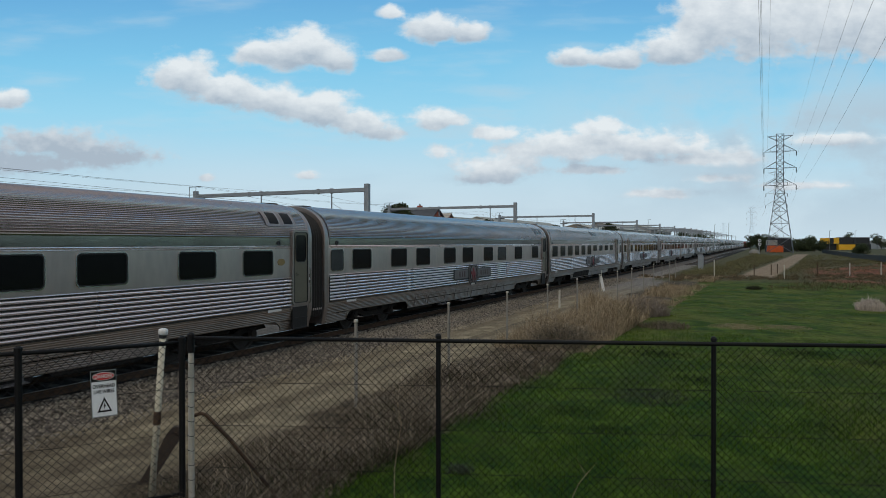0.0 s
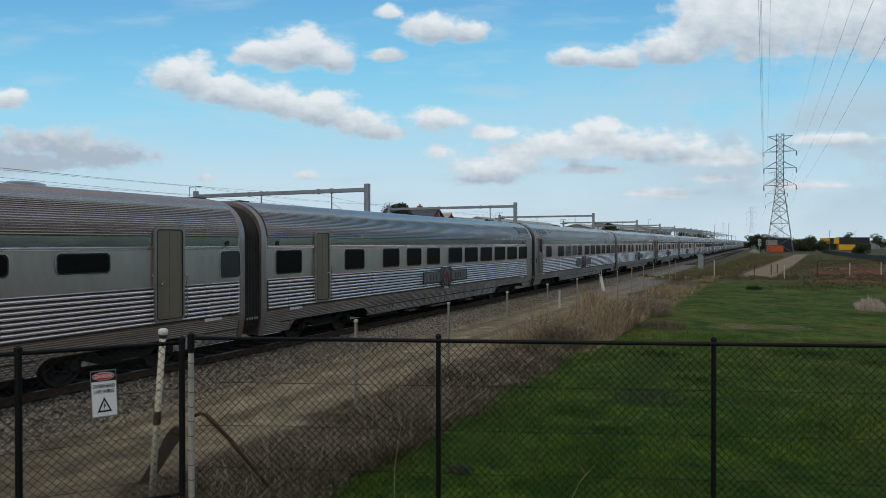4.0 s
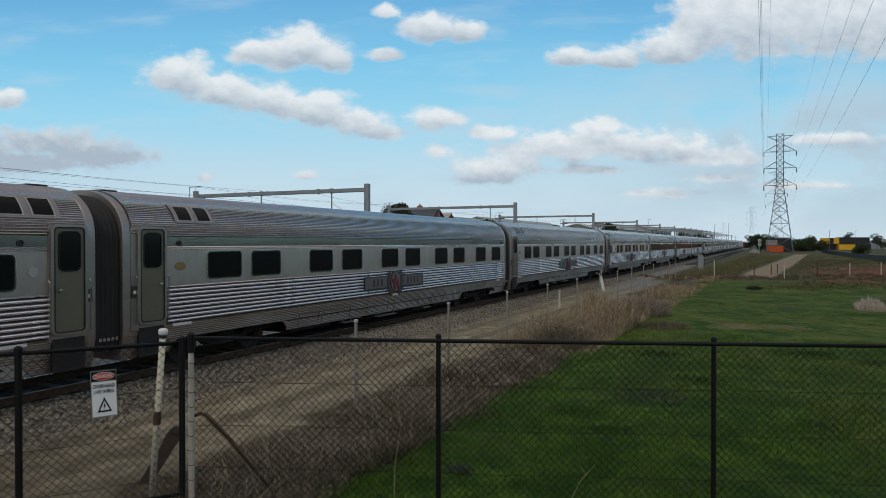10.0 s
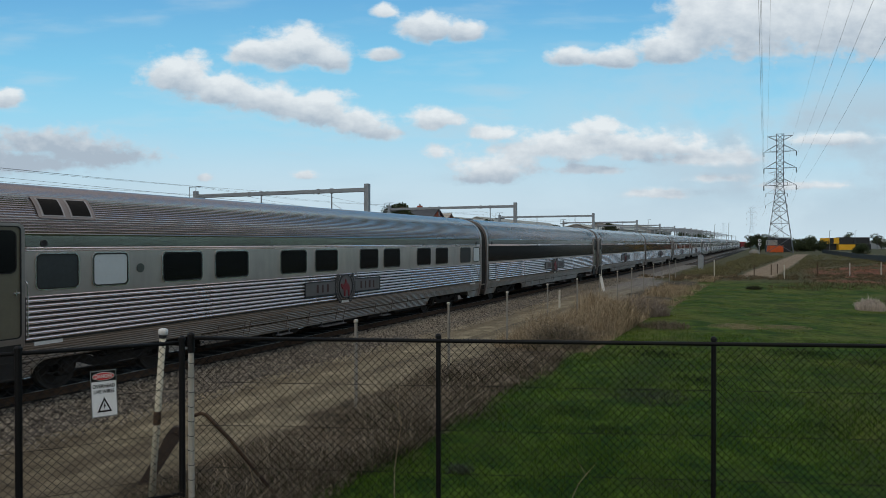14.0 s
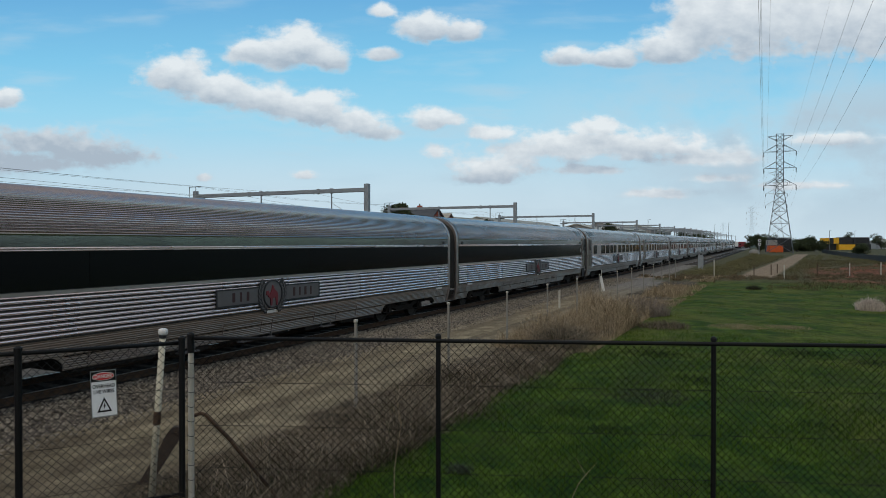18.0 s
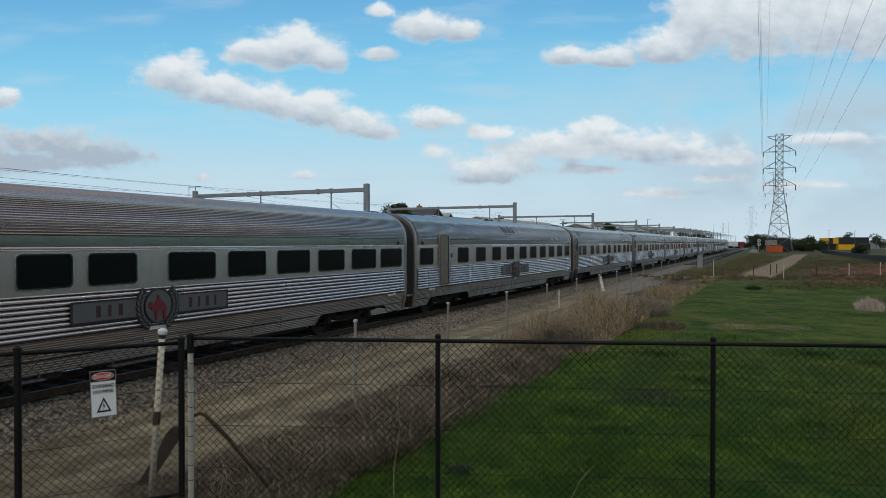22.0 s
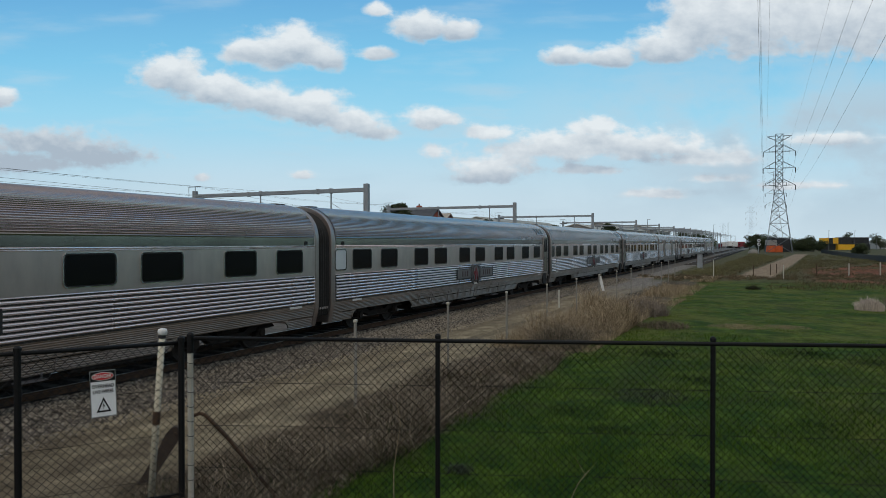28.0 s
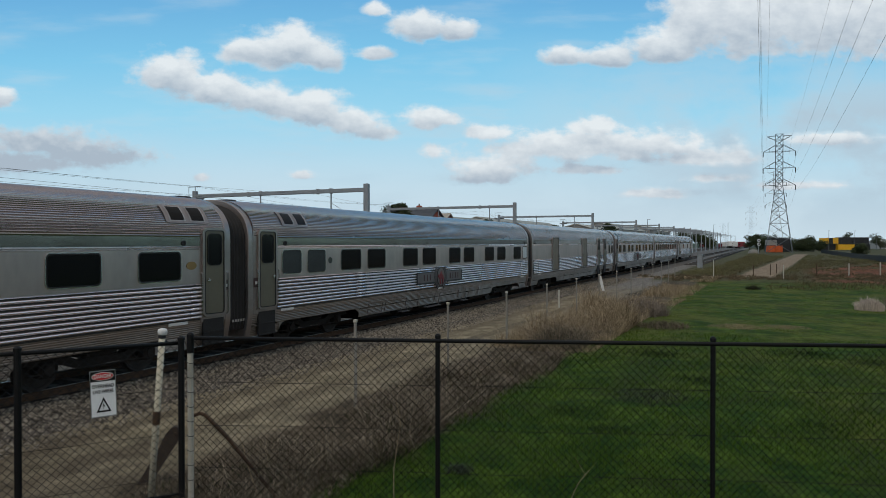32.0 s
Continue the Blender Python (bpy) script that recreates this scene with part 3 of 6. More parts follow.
# ---- overhead wires ----
def portal(s, h, p0=22.0, p1=36.0):
    g = thing("wire_portal", track(s, p0), "grey steel portal carrying the overhead wires", "gantry", "overhead wire portals")
    part("post", shared(("ppost", h), lambda: Shape().box(-0.13, 0.13, -0.16, 0.16, 0, h, 0.02).box(-0.3, 0.3, -0.3, 0.3, 0, 0.35, 0.03).mesh("post", PORTAL)), g)
    part("post", shared(("ppost", h), lambda: None), g, "", pose(0, p1 - p0, 0))
    part("beam", shared(("pbeam", p1 - p0), lambda: Shape().box(-0.10, 0.10, 0.1, p1 - p0, -0.14, 0.11, 0.02).mesh("beam", PORTAL)), g, "", pose(0, 0, h - 0.35))
    for y in (2.6, 3.6, 8.2, 9.2):
        part("bracket", shared("pbracket", lambda: Shape().box(-0.13, 0.13, -0.09, 0.09, -0.17, 0.15, 0.03).mesh("bracket", PORTAL)), g, "", pose(0, y, h - 0.35))
    for y in (2.6, 8.2):
        part("drop_arm", shared("parm", lambda: Shape().rod((0, 0, 0), (0, 0, -1.35), 0.045).rod((0, 0, -1.2), (0, -0.9, -1.1), 0.02).rod((0, 0, -0.6), (0, -0.9, -1.1), 0.015).mesh("drop_arm", PORTAL)), g, "", pose(0, y, h - 0.5))
    part("end_frame", shared("pend", lambda: Shape().path([(0, -0.5, 0), (0, 0.9, 0), (0, 0.9, 0.75), (0, -0.2, 0.75)], 0.03).path([(0, 0.3, 0), (0, 0.3, 0.75)], 0.03).rod((0, -0.5, -0.1), (0, 1.0, -0.1), 0.07).mesh("end_frame", TOWER_STEEL)), g, "", pose(0, p1 - p0 - 0.3, h - 0.45))


for s, h in ((35.3, 6.85), (62.2, 7.15), (94.8, 7.4), (129.9, 7.5), (160, 7.6), (187, 7.7), (212, 7.8), (230, 8.0), (249, 8.1), (270, 8.2), (290, 8.3), (312, 8.4), (335, 8.5), (360, 8.5), (385, 8.6), (440, 8.6), (500, 8.7), (570, 8.8)):
    portal(s, h)


def wire_run(pts, sag, r, label):
    """A wire that hangs between each two of its points."""
    q = []
    for a, b in zip(pts, pts[1:]):
        a, b = Vector(a), Vector(b)
        for i in range(15 if b == Vector(pts[-1]) else 14):
            t = i / 14
            c = a.lerp(b, t)
            c.z -= sag * 4 * t * (1 - t)
            q.append(c)
    sh = Shape().path(q, r, 4)
    return solid("overhead_wire", sh.mesh("overhead_wire", WIRE), Matrix.Identity(4), label, "wire", "overhead wires")


for p, z, sag in ((25.6, 5.35, 0.0), (25.6, 6.2, 0.5), (31.2, 5.35, 0.0), (31.2, 6.2, 0.5), (35.6, 7.05, 0.25), (36.4, 7.1, 0.3)):
    wire_run([spot(s, p, z + s * 0.003 + (0.6 if s < 0 else 0)) for s in (-45, -8, 35.3, 62.2, 94.8, 129.9, 187, 249)], sag, 0.0055, "thin dark overhead wire above the tracks")


# ---- power line ----
# tower steel made paler, so the haze of distance is in its colour
HAZE_STEEL = material("haze_pale_tower_steel", (0.42, 0.47, 0.50), 0.7, 0.1, 0.1, 0.5, 3.0, 0.0)


def lattice_tower(x, y, h, scale, turn, label, steel=None):
    steel = steel or TOWER_STEEL
    tw = thing("power_pylon", pose(x, y, 0, 0, 0, turn), label, "pylon", "power pylons")

    def half(z):
        return 3.9 - (3.9 - 1.05) * z / (h * 0.56) if z < h * 0.56 else 1.05

    levels = [0, h * 0.13, h * 0.25, h * 0.35, h * 0.43, h * 0.50, h * 0.56] + [h * (0.56 + 0.44 * i / 9) for i in range(1, 10)]
    r = 0.078 * scale
    for sx in (-1, 1):
        for sy in (-1, 1):
            sh = Shape()
            for a, b in zip(levels, levels[1:]):
                sh.rod((sx * half(a), sy * half(a), a), (sx * half(b), sy * half(b), b), r, r, 4)
            part("leg", sh.mesh("leg", steel), tw)
    for i, (a, b) in enumerate(zip(levels, levels[1:])):
        ha, hb = half(a), half(b)
        for c in ((1, 0), (-1, 0), (0, 1), (0, -1)):
            for d in (-1, 1):
                p = (c[0] * ha + c[1] * d * ha, c[1] * ha + c[0] * d * ha, a)
                q = (c[0] * hb - c[1] * d * hb, c[1] * hb - c[0] * d * hb, b)
                part("brace", Shape().rod(p, q, r * 0.6, r * 0.6, 4).mesh("brace", steel), tw)
            part("cross_bar", Shape().rod((c[0] * hb + c[1] * hb, c[1] * hb + c[0] * hb, b), (c[0] * hb - c[1] * hb, c[1] * hb - c[0] * hb, b), r * 0.5, r * 0.5, 4).mesh("cross_bar", steel), tw)
    for zf, w in ((0.57, 4.6), (0.715, 4.6), (0.855, 4.6), (0.985, 3.6)):
        for d in (-1, 1):
            sh = Shape()
            z, up = h * zf, h * (0.055 if zf < 0.9 else -0.035)
            for sy in (-1, 1):
                sh.rod((d * 1.05, sy * 1.05, z), (d * w, 0, z), r * 0.8, r * 0.6, 4).rod((d * 1.05, sy * 1.05, z + up), (d * w, 0, z), r * 0.8, r * 0.6, 4)
            sh.rod((d * 2.8, 0.5, z), (d * 2.8, -0.5, z + up * 0.55), r * 0.5, r * 0.5, 4)
            arm = part("cross_arm", sh.mesh("cross_arm", steel), tw)
            if zf < 0.9:
                part("insulator", shared(("insul", scale), lambda: Shape().loft([[(k * math.cos(t), k * math.sin(t), -0.16 * i) for t in (2 * math.pi * j / 8 for j in range(8))] for i, k in enumerate((0.06, 0.17, 0.08, 0.17, 0.08, 0.17, 0.08, 0.17, 0.08, 0.15, 0.05))]).mesh("insulator", DARK_BOX)), arm, "", pose(d * w, 0, z))
    return tw


lattice_tower(106.7, 215, 37.6, 1.0, -25, "tall grey lattice power pylon beyond the field")
lattice_tower(160.2, 326, 37.6, 0.8, -25, "second grey lattice power pylon of the line", HAZE_STEEL)
lattice_tower(298, 655, 38, 0.5, -25, "far pale lattice power pylon", HAZE_STEEL)
lattice_tower(492, 1190, 38, 0.5, -25, "far pale lattice power pylon", HAZE_STEEL)
ca, sa = math.cos(radians(25)), math.sin(radians(25))
for zf, w in ((0.57, 4.6), (0.715, 4.6), (0.855, 4.6), (0.985, 3.6)):
    drop = 1.7 if zf < 0.9 else 0
    for d in (-1, 1):
        a = Vector((106.7 + d * w * ca, 215 - d * w * sa, 37.6 * zf - drop))
        b = Vector((-37.5 + d * w * ca, -88.5 - d * w * sa, 37.6 * zf + 7.3))
        c = Vector((160.2 + d * w * ca, 326 - d * w * sa, 37.6 * zf - drop))
        e = Vector((298 + d * w * ca, 655 - d * w * sa, 38 * zf - drop))
        wire_run([a, b], 4.6, 0.013 if d > 0 and zf < 0.9 else 0.010, "thin power line high above the field")
        wire_run([a, c], 2.0, 0.012, "thin power line high above the field")
        wire_run([c, e], 6.0, 0.010, "thin power line high above the field")


# ---- fences ----
def chain_link(length, low, high):
    sh = Shape()
    pitch, r, h = 0.086, 0.0031, high - low
    n = int((length + h) / pitch) + 1
    for i in range(n):
        for d in (1, -1):
            x0 = -h + i * pitch
            a, b = max(0.0, x0), min(length, x0 + h)
            if b - a < 0.02:
                continue
            za, zb = low + (a - x0), low + (b - x0)
            if d < 0:
                za, zb = high - (a - x0), high - (b - x0)
            sh.rod((a, 0.003 * d, za), (b, 0.003 * d, zb), r, r, 3, False)
    return sh.mesh("chain_link", BLACK)


def tension_wire(length, z):
    rnd = random.Random(int(z * 100))
    pts = [(length * i / 14, 0.006, z + rnd.uniform(-0.006, 0.006)) for i in range(15)]
    return Shape().path(pts, 0.0028, 4).mesh("tension_wire", BLACK)


def chain_fence(x0, y0, x1, y1, posts, high, label, thick=0.028):
    length = math.hypot(x1 - x0, y1 - y0)
    fe = thing("chain_link_fence", pose(x0, y0, 0, 0, 0, math.degrees(math.atan2(y1 - y0, x1 - x0))), label, "fence")
    for q in posts:
        ps = part("post", shared(("fpost", high, thick), lambda: Shape().rod((0, 0, 0), (0, 0, high + 0.02), thick, thick, 12).mesh("post", BLACK, False)), fe, "", pose(q, 0.02, 0))
        part("cap", shared(("fcap", thick), lambda: Shape().loft([[(k * math.cos(t), k * math.sin(t), z) for t in (2 * math.pi * j / 12 for j in range(12))] for z, k in ((0, thick + 0.006), (0.03, thick + 0.006), (0.05, thick * 0.5))]).mesh("cap", BLACK)), ps, "", pose(0, 0, high + 0.01))
    part("top_rail", Shape().rod((0, 0, high - 0.02), (length, 0, high - 0.02), 0.022, 0.022, 10).mesh("top_rail", BLACK, True), fe)
    part("chain_link", chain_link(length, 0.05, high + 0.01), fe, "black plastic-coated chain-link mesh")
    for z in (high - 0.53, high - 1.03, high - 1.52):
        part("tension_wire", tension_wire(length, z), fe)
    return fe


FENCE_H = 2.165
chain_fence(-2.88, 7.86, 9.0, 6.91, (2.835, 5.86, 8.85, 11.8), FENCE_H, "black chain-link fence with a tubular top rail")
gate = chain_fence(-2.94, 7.62, -6.86, 5.49, (0.0, 1.56, 3.1), FENCE_H - 0.02, "black chain-link gate fence carrying a warning sign", 0.034)


part("bottom_rail", Shape().rod((0, 0, 0.42), (4.46, 0, 0.42), 0.022, 0.022, 10).mesh("bottom_rail", BLACK, True), gate)


def warning_sign():
    ang = math.degrees(math.atan2(5.49 - 7.62, -6.9 + 2.98)) + 180
    sg = thing("warning_sign", pose(-3.625, 7.24, 1.64, 0, -2.0, ang) @ Matrix.Diagonal((0.80, 1, 1.06, 1)), "white sign with a red and black danger heading on the fence", "sign")
    part("board", Shape().box(-0.15, 0.15, -0.012, -0.008, -0.23, 0.23).mesh("board", material("glossy_sign_white", (0.86, 0.88, 0.90), 0.35, 0, 0.06, 9.0, 30, 0.15)), sg)
    part("heading", Shape().box(-0.147, 0.147, -0.0145, -0.0122, 0.125, 0.227).mesh("heading", BLACK), sg)
    el = [(0.125 * math.cos(t), 0.176 + 0.036 * math.sin(t)) for t in (2 * math.pi * i / 28 for i in range(28))]
    el2 = [(x * 1.06, 0.176 + (z - 0.176) * 1.14) for x, z in el]
    part("red_oval", Shape().slab(el, -0.0185, -0.0146).mesh("red_oval", material("sign_red", (0.55, 0.02, 0.025), 0.4, 0, 0.05, 3, 20, 0)), sg)
    part("oval_edge", Shape().ring(el2, el, -0.0180, -0.0146).mesh("oval_edge", WHITE), sg)
    for words, size, z, mat in (("DANGER", 0.052, 0.176, WHITE), ("OVERHEAD", 0.052, 0.075, BLACK), ("LIVE WIRES", 0.050, 0.020, BLACK)):
        part("words", text_mesh(words, size, mat, 0.0012), sg, "", pose(0, -0.0195 if mat is WHITE else -0.0135, z, 90))
    tri = [(-0.088, -0.185), (0.088, -0.185), (0.0, -0.035)]
    part("triangle", Shape().ring(tri, [(-0.060, -0.169), (0.060, -0.169), (0.0, -0.067)], -0.0150, -0.0122).mesh("triangle", BLACK), sg)
    part("bolt_mark", Shape().slab([(0.006, -0.085), (-0.016, -0.128), (-0.002, -0.125), (-0.010, -0.160), (0.016, -0.115), (0.003, -0.118)], -0.0150, -0.0122).mesh("bolt_mark", BLACK), sg)
    part("edge", Shape().ring([(-0.155, -0.235), (0.155, -0.235), (0.155, 0.235), (-0.155, 0.235)], [(-0.146, -0.226), (0.146, -0.226), (0.146, 0.226), (-0.146, 0.226)], -0.0125, -0.006).mesh("edge", GALV), sg)


# an unseen plain wall, added behind the camera to darken the steel's reflections
wall_behind = solid("wall_behind", Shape().box(-90, 170, -24, -23.6, 0, 5.0).mesh("wall_behind", material("grey_render", (0.17, 0.165, 0.15), 0.9, 0, 0.2, 0.3, 4.0, 0.1)), track(0, 0), "unseen grey wall added behind the viewpoint to darken the train's reflections", "wall", kind="structure")


warning_sign()

# ---- posts along the service track ----
for i in range(13):
    s = 11.37 + 4.33 * i
    ps = thing("fence_post", track(s, 7.35, 0, 3 * math.sin(i * 5.1)), "slim pale fence post beside the service track", "post", "fence posts along the track")
    part("shaft", shared("spost", lambda: Shape().box(-0.025, 0.025, -0.025, 0.025, -0.1, 1.70, 0.005).mesh("shaft", CONCRETE)), ps)
    part("top", shared("sptop", lambda: Shape().box(-0.035, 0.035, -0.035, 0.035, 1.67, 1.73, 0.008).mesh("top", OLD_WHITE)), ps)
for z in (0.65, 1.2):
    solid("fence_wire", Shape().path([spot(11.37 + 2.165 * i, 7.31, z - 0.06 * (i % 2)) for i in range(25)], 0.003, 4).mesh("fence_wire", WIRE), Matrix.Identity(4), "thin rusty wire strung between slim posts", "wire", "post wires")

# ---- poles at the fence corner ----
pole = thing("fence_end_post", pose(-2.935, 7.89, 0), "pale weathered end post with a black sleeve", "post")
part("shaft", Shape().rod((0, 0, 0), (0, 0, 1.98), 0.034, 0.033, 12).mesh("shaft", OLD_WHITE), pole)
part("sleeve", Shape().rod((0, 0, 1.97), (0, 0, 2.185), 0.040, 0.040, 12).rod((0, 0, 2.185), (0, 0, 2.205), 0.040, 0.020, 12).mesh("sleeve", BLACK), pole, "black sleeve")
for i in range(9):
    part("tie", shared("tie", lambda: Shape().path([(0.042 * math.cos(t), 0.042 * math.sin(t), 0.006 * math.sin(2 * t)) for t in (2 * math.pi * j / 12 for j in range(13))], 0.004, 5).mesh("tie", WIRE)), pole, "", pose(0, 0, 1.86 - 0.17 * i, 8))

PIPE_PAINT = material("yellowed_white_pipe_paint", (0.60, 0.56, 0.44), 0.6, 0.0, 0.12, 3.0, 30.0, 0.08, (0.42, 0.35, 0.22))
vent = thing("vent_pipe", pose(-3.66, 8.5, 0.09, 0, 4.2, 0), "white-painted pipe with a domed cap and a dark collar", "pipe")
part("pipe", Shape().rod((0, 0, -0.3), (0, 0, 2.03), 0.039, 0.039, 16).mesh("pipe", PIPE_PAINT, True), vent)
part("cap", Shape().loft([[(k * math.cos(t), k * math.sin(t), z) for t in (2 * math.pi * j / 18 for j in range(18))] for z, k in ((2.01, 0.045), (2.02, 0.056), (2.06, 0.059), (2.082, 0.050), (2.092, 0.025))]).mesh("cap", WHITE, True), vent, "white domed cap")
part("neck", Shape().rod((0, 0, 1.97), (0, 0, 2.01), 0.045, 0.045, 14).mesh("neck", PLATE_EDGE), vent)
part("collar", Shape().rod((0, 0, 0.88), (0, 0, 1.05), 0.045, 0.045, 14).mesh("collar", RUST), vent, "dark collar")

brace = thing("bent_brace", pose(-3.03, 8.3, 0), "bent rusty brace pipe leaning at the end post", "brace")
part("bar", Shape().path([(-0.05, 0, 1.12), (0.06, 0, 1.16), (0.12, 0, 1.14), (0.42, 0.03, 0.81), (1.0, 0.1, 0.05)], 0.023, 10).mesh("bar", RUST, True), brace)
plank = thing("leaning_beam", pose(-3.63, 9.16, -0.25, 0, 0, 6), "dark weathered beam with a rounded end leaning by the gate", "beam")
part("beam", Shape().slab([(x * 1.077, z * 1.077) for x, z in ((-0.60, -0.05), (-0.46, -0.05), (-0.02, 0.66), (0.09, 0.82), (0.10, 0.90), (0.05, 0.945), (-0.02, 0.94), (-0.09, 0.86), (-0.18, 0.68))], -0.05, 0.05).mesh("beam", material("weathered_timber", (0.055, 0.040, 0.030), 0.9, 0, 0.3, 5.0, 40.0, 0.3)), plank)
part("bolt", Shape().slab(disc(0.022, 12, 0.03, 0.93), -0.07, -0.04).mesh("bolt", RUST), plank)

# short markers by the ballast
for s, p, h, w, lean in ((33.2, 9.4, 0.86, 0.06, 0), (45.5, 10.0, 1.45, 0.03, 0)):
    solid("marker_post", Shape().box(-w, w, -w * 0.6, w * 0.6, -0.1, h, 0.01).mesh("marker_post", OLD_WHITE), track(s, p), "short white marker post beside the ballast", "marker post", "marker posts")
solid("white_board", Shape().slab([(-0.07, 0), (0.04, 0), (0.085, 0.72), (0.0, 0.79), (-0.06, 0.72)], -0.015, 0.015).mesh("white_board", WHITE), track(33.12, 7.25, 0.90, -64) @ pose(0.11, 0, 0, 0, -16, 0), "white board tied at a slant to a post", "board")
# ---- the train ----
HALF, EAVES, RISE, BODY0 = 1.5, 3.10, 1.115, 0.33
WHEELS = []


def roof_point(a, k=1.0):
    """The roof's outline, from the near eaves (a = 0) over the top to the far ones (a = pi)."""
    c, s = math.cos(a), math.sin(a)
    e = 2 / 2.35
    return (-math.copysign(abs(c) ** e, c) * HALF * k, EAVES + abs(s) ** e * RISE * (1 + (k - 1) * 1.4))


def outline(k=1.0, low=0.50, n=28):
    """The body's whole cross-section, from the near skirt over the roof to the far skirt."""
    side = [(-1.36 * k, low), (-1.44 * k, 0.75), (-1.49 * k, 0.98), (-HALF * k, 1.13)]
    top = [roof_point(math.pi * i / n, k) for i in range(n + 1)]
    return side + top + [(-y, z) for y, z in reversed(side)]


def build_shell():
    sh = Shape()
    prof = outline(low=0.92)
    prof[0], prof[1], prof[2] = (-1.455, 0.94), (-1.47, 0.98), (-1.485, 1.04)
    prof[-1], prof[-2], prof[-3] = (1.455, 0.94), (1.47, 0.98), (1.485, 1.04)
    sh.sweep(prof, BODY0 + 0.02, PITCH - BODY0 - 0.02)
    for x in (BODY0 + 0.02, PITCH - BODY0 - 0.02):
        sh.add([(x, y, z) for y, z in prof], [tuple(range(len(prof)))])
    return sh.mesh("body", STEEL)


def build_roof():
    # fine flutes that run the whole length of the roof
    pts, n = [], 66
    for i in range(n):
        for j, d in ((0.0, -0.004), (0.20, 0.003), (0.38, 0.010), (0.57, 0.012), (0.78, 0.009), (0.94, 0.001)):
            a = math.pi * (0.022 + 0.956 * (i + j) / n)
            y, z = roof_point(a, 1.008)
            y2, z2 = roof_point(a, 1.008 + d)
            pts.append((y2, z2))
    return Shape().sweep(pts, 0.56, PITCH - 0.56).mesh("roof", ROOF)


def build_flutes(x0, x1, side):
    pts, n, low, high = [], 8, 1.14, 1.99
    h = (high - low) / n
    for i in range(n):
        z = low + i * h
        pts.append((HALF + 0.003, z))
        for a in (-90, -60, -30, 0, 30, 60, 90):
            pts.append((HALF + 0.004 + 0.038 * math.cos(radians(a)), z + h * 0.5 + h * 0.27 * math.sin(radians(a))))
    pts.append((HALF + 0.003, high))
    return Shape().sweep([(side * y, z) for y, z in pts], x0, x1).mesh("fluted_panel", FLUTE, True)


def build_flute(x0, x1):
    """One half-round polished flute; its z is set where it is fixed."""
    pts = [(-HALF - 0.004 - 0.042 * math.cos(radians(a)), 0.033 * math.sin(radians(a))) for a in (-90, -65, -40, -15, 10, 35, 60, 90)]
    return Shape().sweep(pts, x0, x1).mesh("flute", FLUTE, True)


# flat backing whose dark colour paints the shade between the flutes
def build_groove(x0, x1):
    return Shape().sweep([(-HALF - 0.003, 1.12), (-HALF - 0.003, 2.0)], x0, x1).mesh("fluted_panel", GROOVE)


def build_skirt(side):
    sh = Shape()

    def wall(x0, x1, z0, z1, slope=0.0):
        n = max(2, int((z1 - z0) / 0.045))
        pts = []
        for i in range(n):
            for j, d in ((0.0, 0.0), (0.35, 0.010), (0.7, 0.010)):
                z = z0 + (z1 - z0) * (i + j) / n
                y = 1.36 + (z - 0.5) * 0.22 if z < 1.0 else 1.47 + (z - 1.0) * 0.23
                pts.append((side * (min(y, 1.5) + d), z))
        sh.sweep(pts, x0, x1)

    wall(0.40, PITCH - 0.40, 0.74, 1.13)
    for x0, x1 in ((0.40, 1.72), (6.05, PITCH - 6.05), (PITCH - 1.72, PITCH - 0.40)):
        wall(x0, x1, 0.44, 0.74)
    # rounded knees at the wheel openings
    for x, d in ((1.72, 1), (6.05, -1), (PITCH - 6.05, 1), (PITCH - 1.72, -1)):
        sh.slab([(x, 0.76), (x + d * 0.30, 0.76), (x + d * 0.14, 0.69), (x + d * 0.04, 0.60), (x, 0.50)], side * 1.37, side * 1.412)
    return sh.mesh("skirt", SKIRT)


def build_rim(x0, x1):
    sh = Shape()
    a, b, c = outline(1.0, 0.45), outline(1.010, 0.43), outline(1.0, 0.45)
    rings = [[(x, y, z) for y, z in o] for x, o in ((x0, a), (x0 + 0.02, b), (x1 - 0.02, b), (x1, c))]
    n = len(a)
    sh.add([q for r in rings for q in r], [(j * n + i, j * n + i + 1, (j + 1) * n + i + 1, (j + 1) * n + i) for j in range(3) for i in range(n - 1)])
    sh.add(rings[0], [tuple(range(n))])
    return sh.mesh("end_rim", PLAIN_END)


def build_bellows():
    sh = Shape()
    n = 6
    prof0, prof1 = outline(0.958, 0.75), outline(0.935, 0.77)
    rings = []
    for i in range(2 * n + 1):
        x = -0.37 + 0.74 * i / (2 * n)
        rings.append([(x, y, z - 0.04) for y, z in (prof0 if i % 2 == 0 else prof1)])
    m = len(prof0)
    v = [q for r in rings for q in r]
    sh.add(v, [(j * m + i, j * m + i + 1, (j + 1) * m + i + 1, (j + 1) * m + i) for j in range(2 * n) for i in range(m - 1)])
    return sh.mesh("bellows", BELLOWS)


def build_coupler():
    sh = Shape().box(-0.75, 0.75, -0.12, 0.12, 0.62, 0.86, 0.03).box(-0.16, 0.16, -0.22, 0.22, 0.55, 0.95, 0.04)
    for y in (-0.6, 0.55):
        pts = [(-0.55 + 1.1 * i / 8, y, 0.85 - 0.38 * math.sin(math.pi * i / 8)) for i in range(9)]
        sh.path(pts, 0.025, 5)
    return sh.mesh("coupler", UNDER)


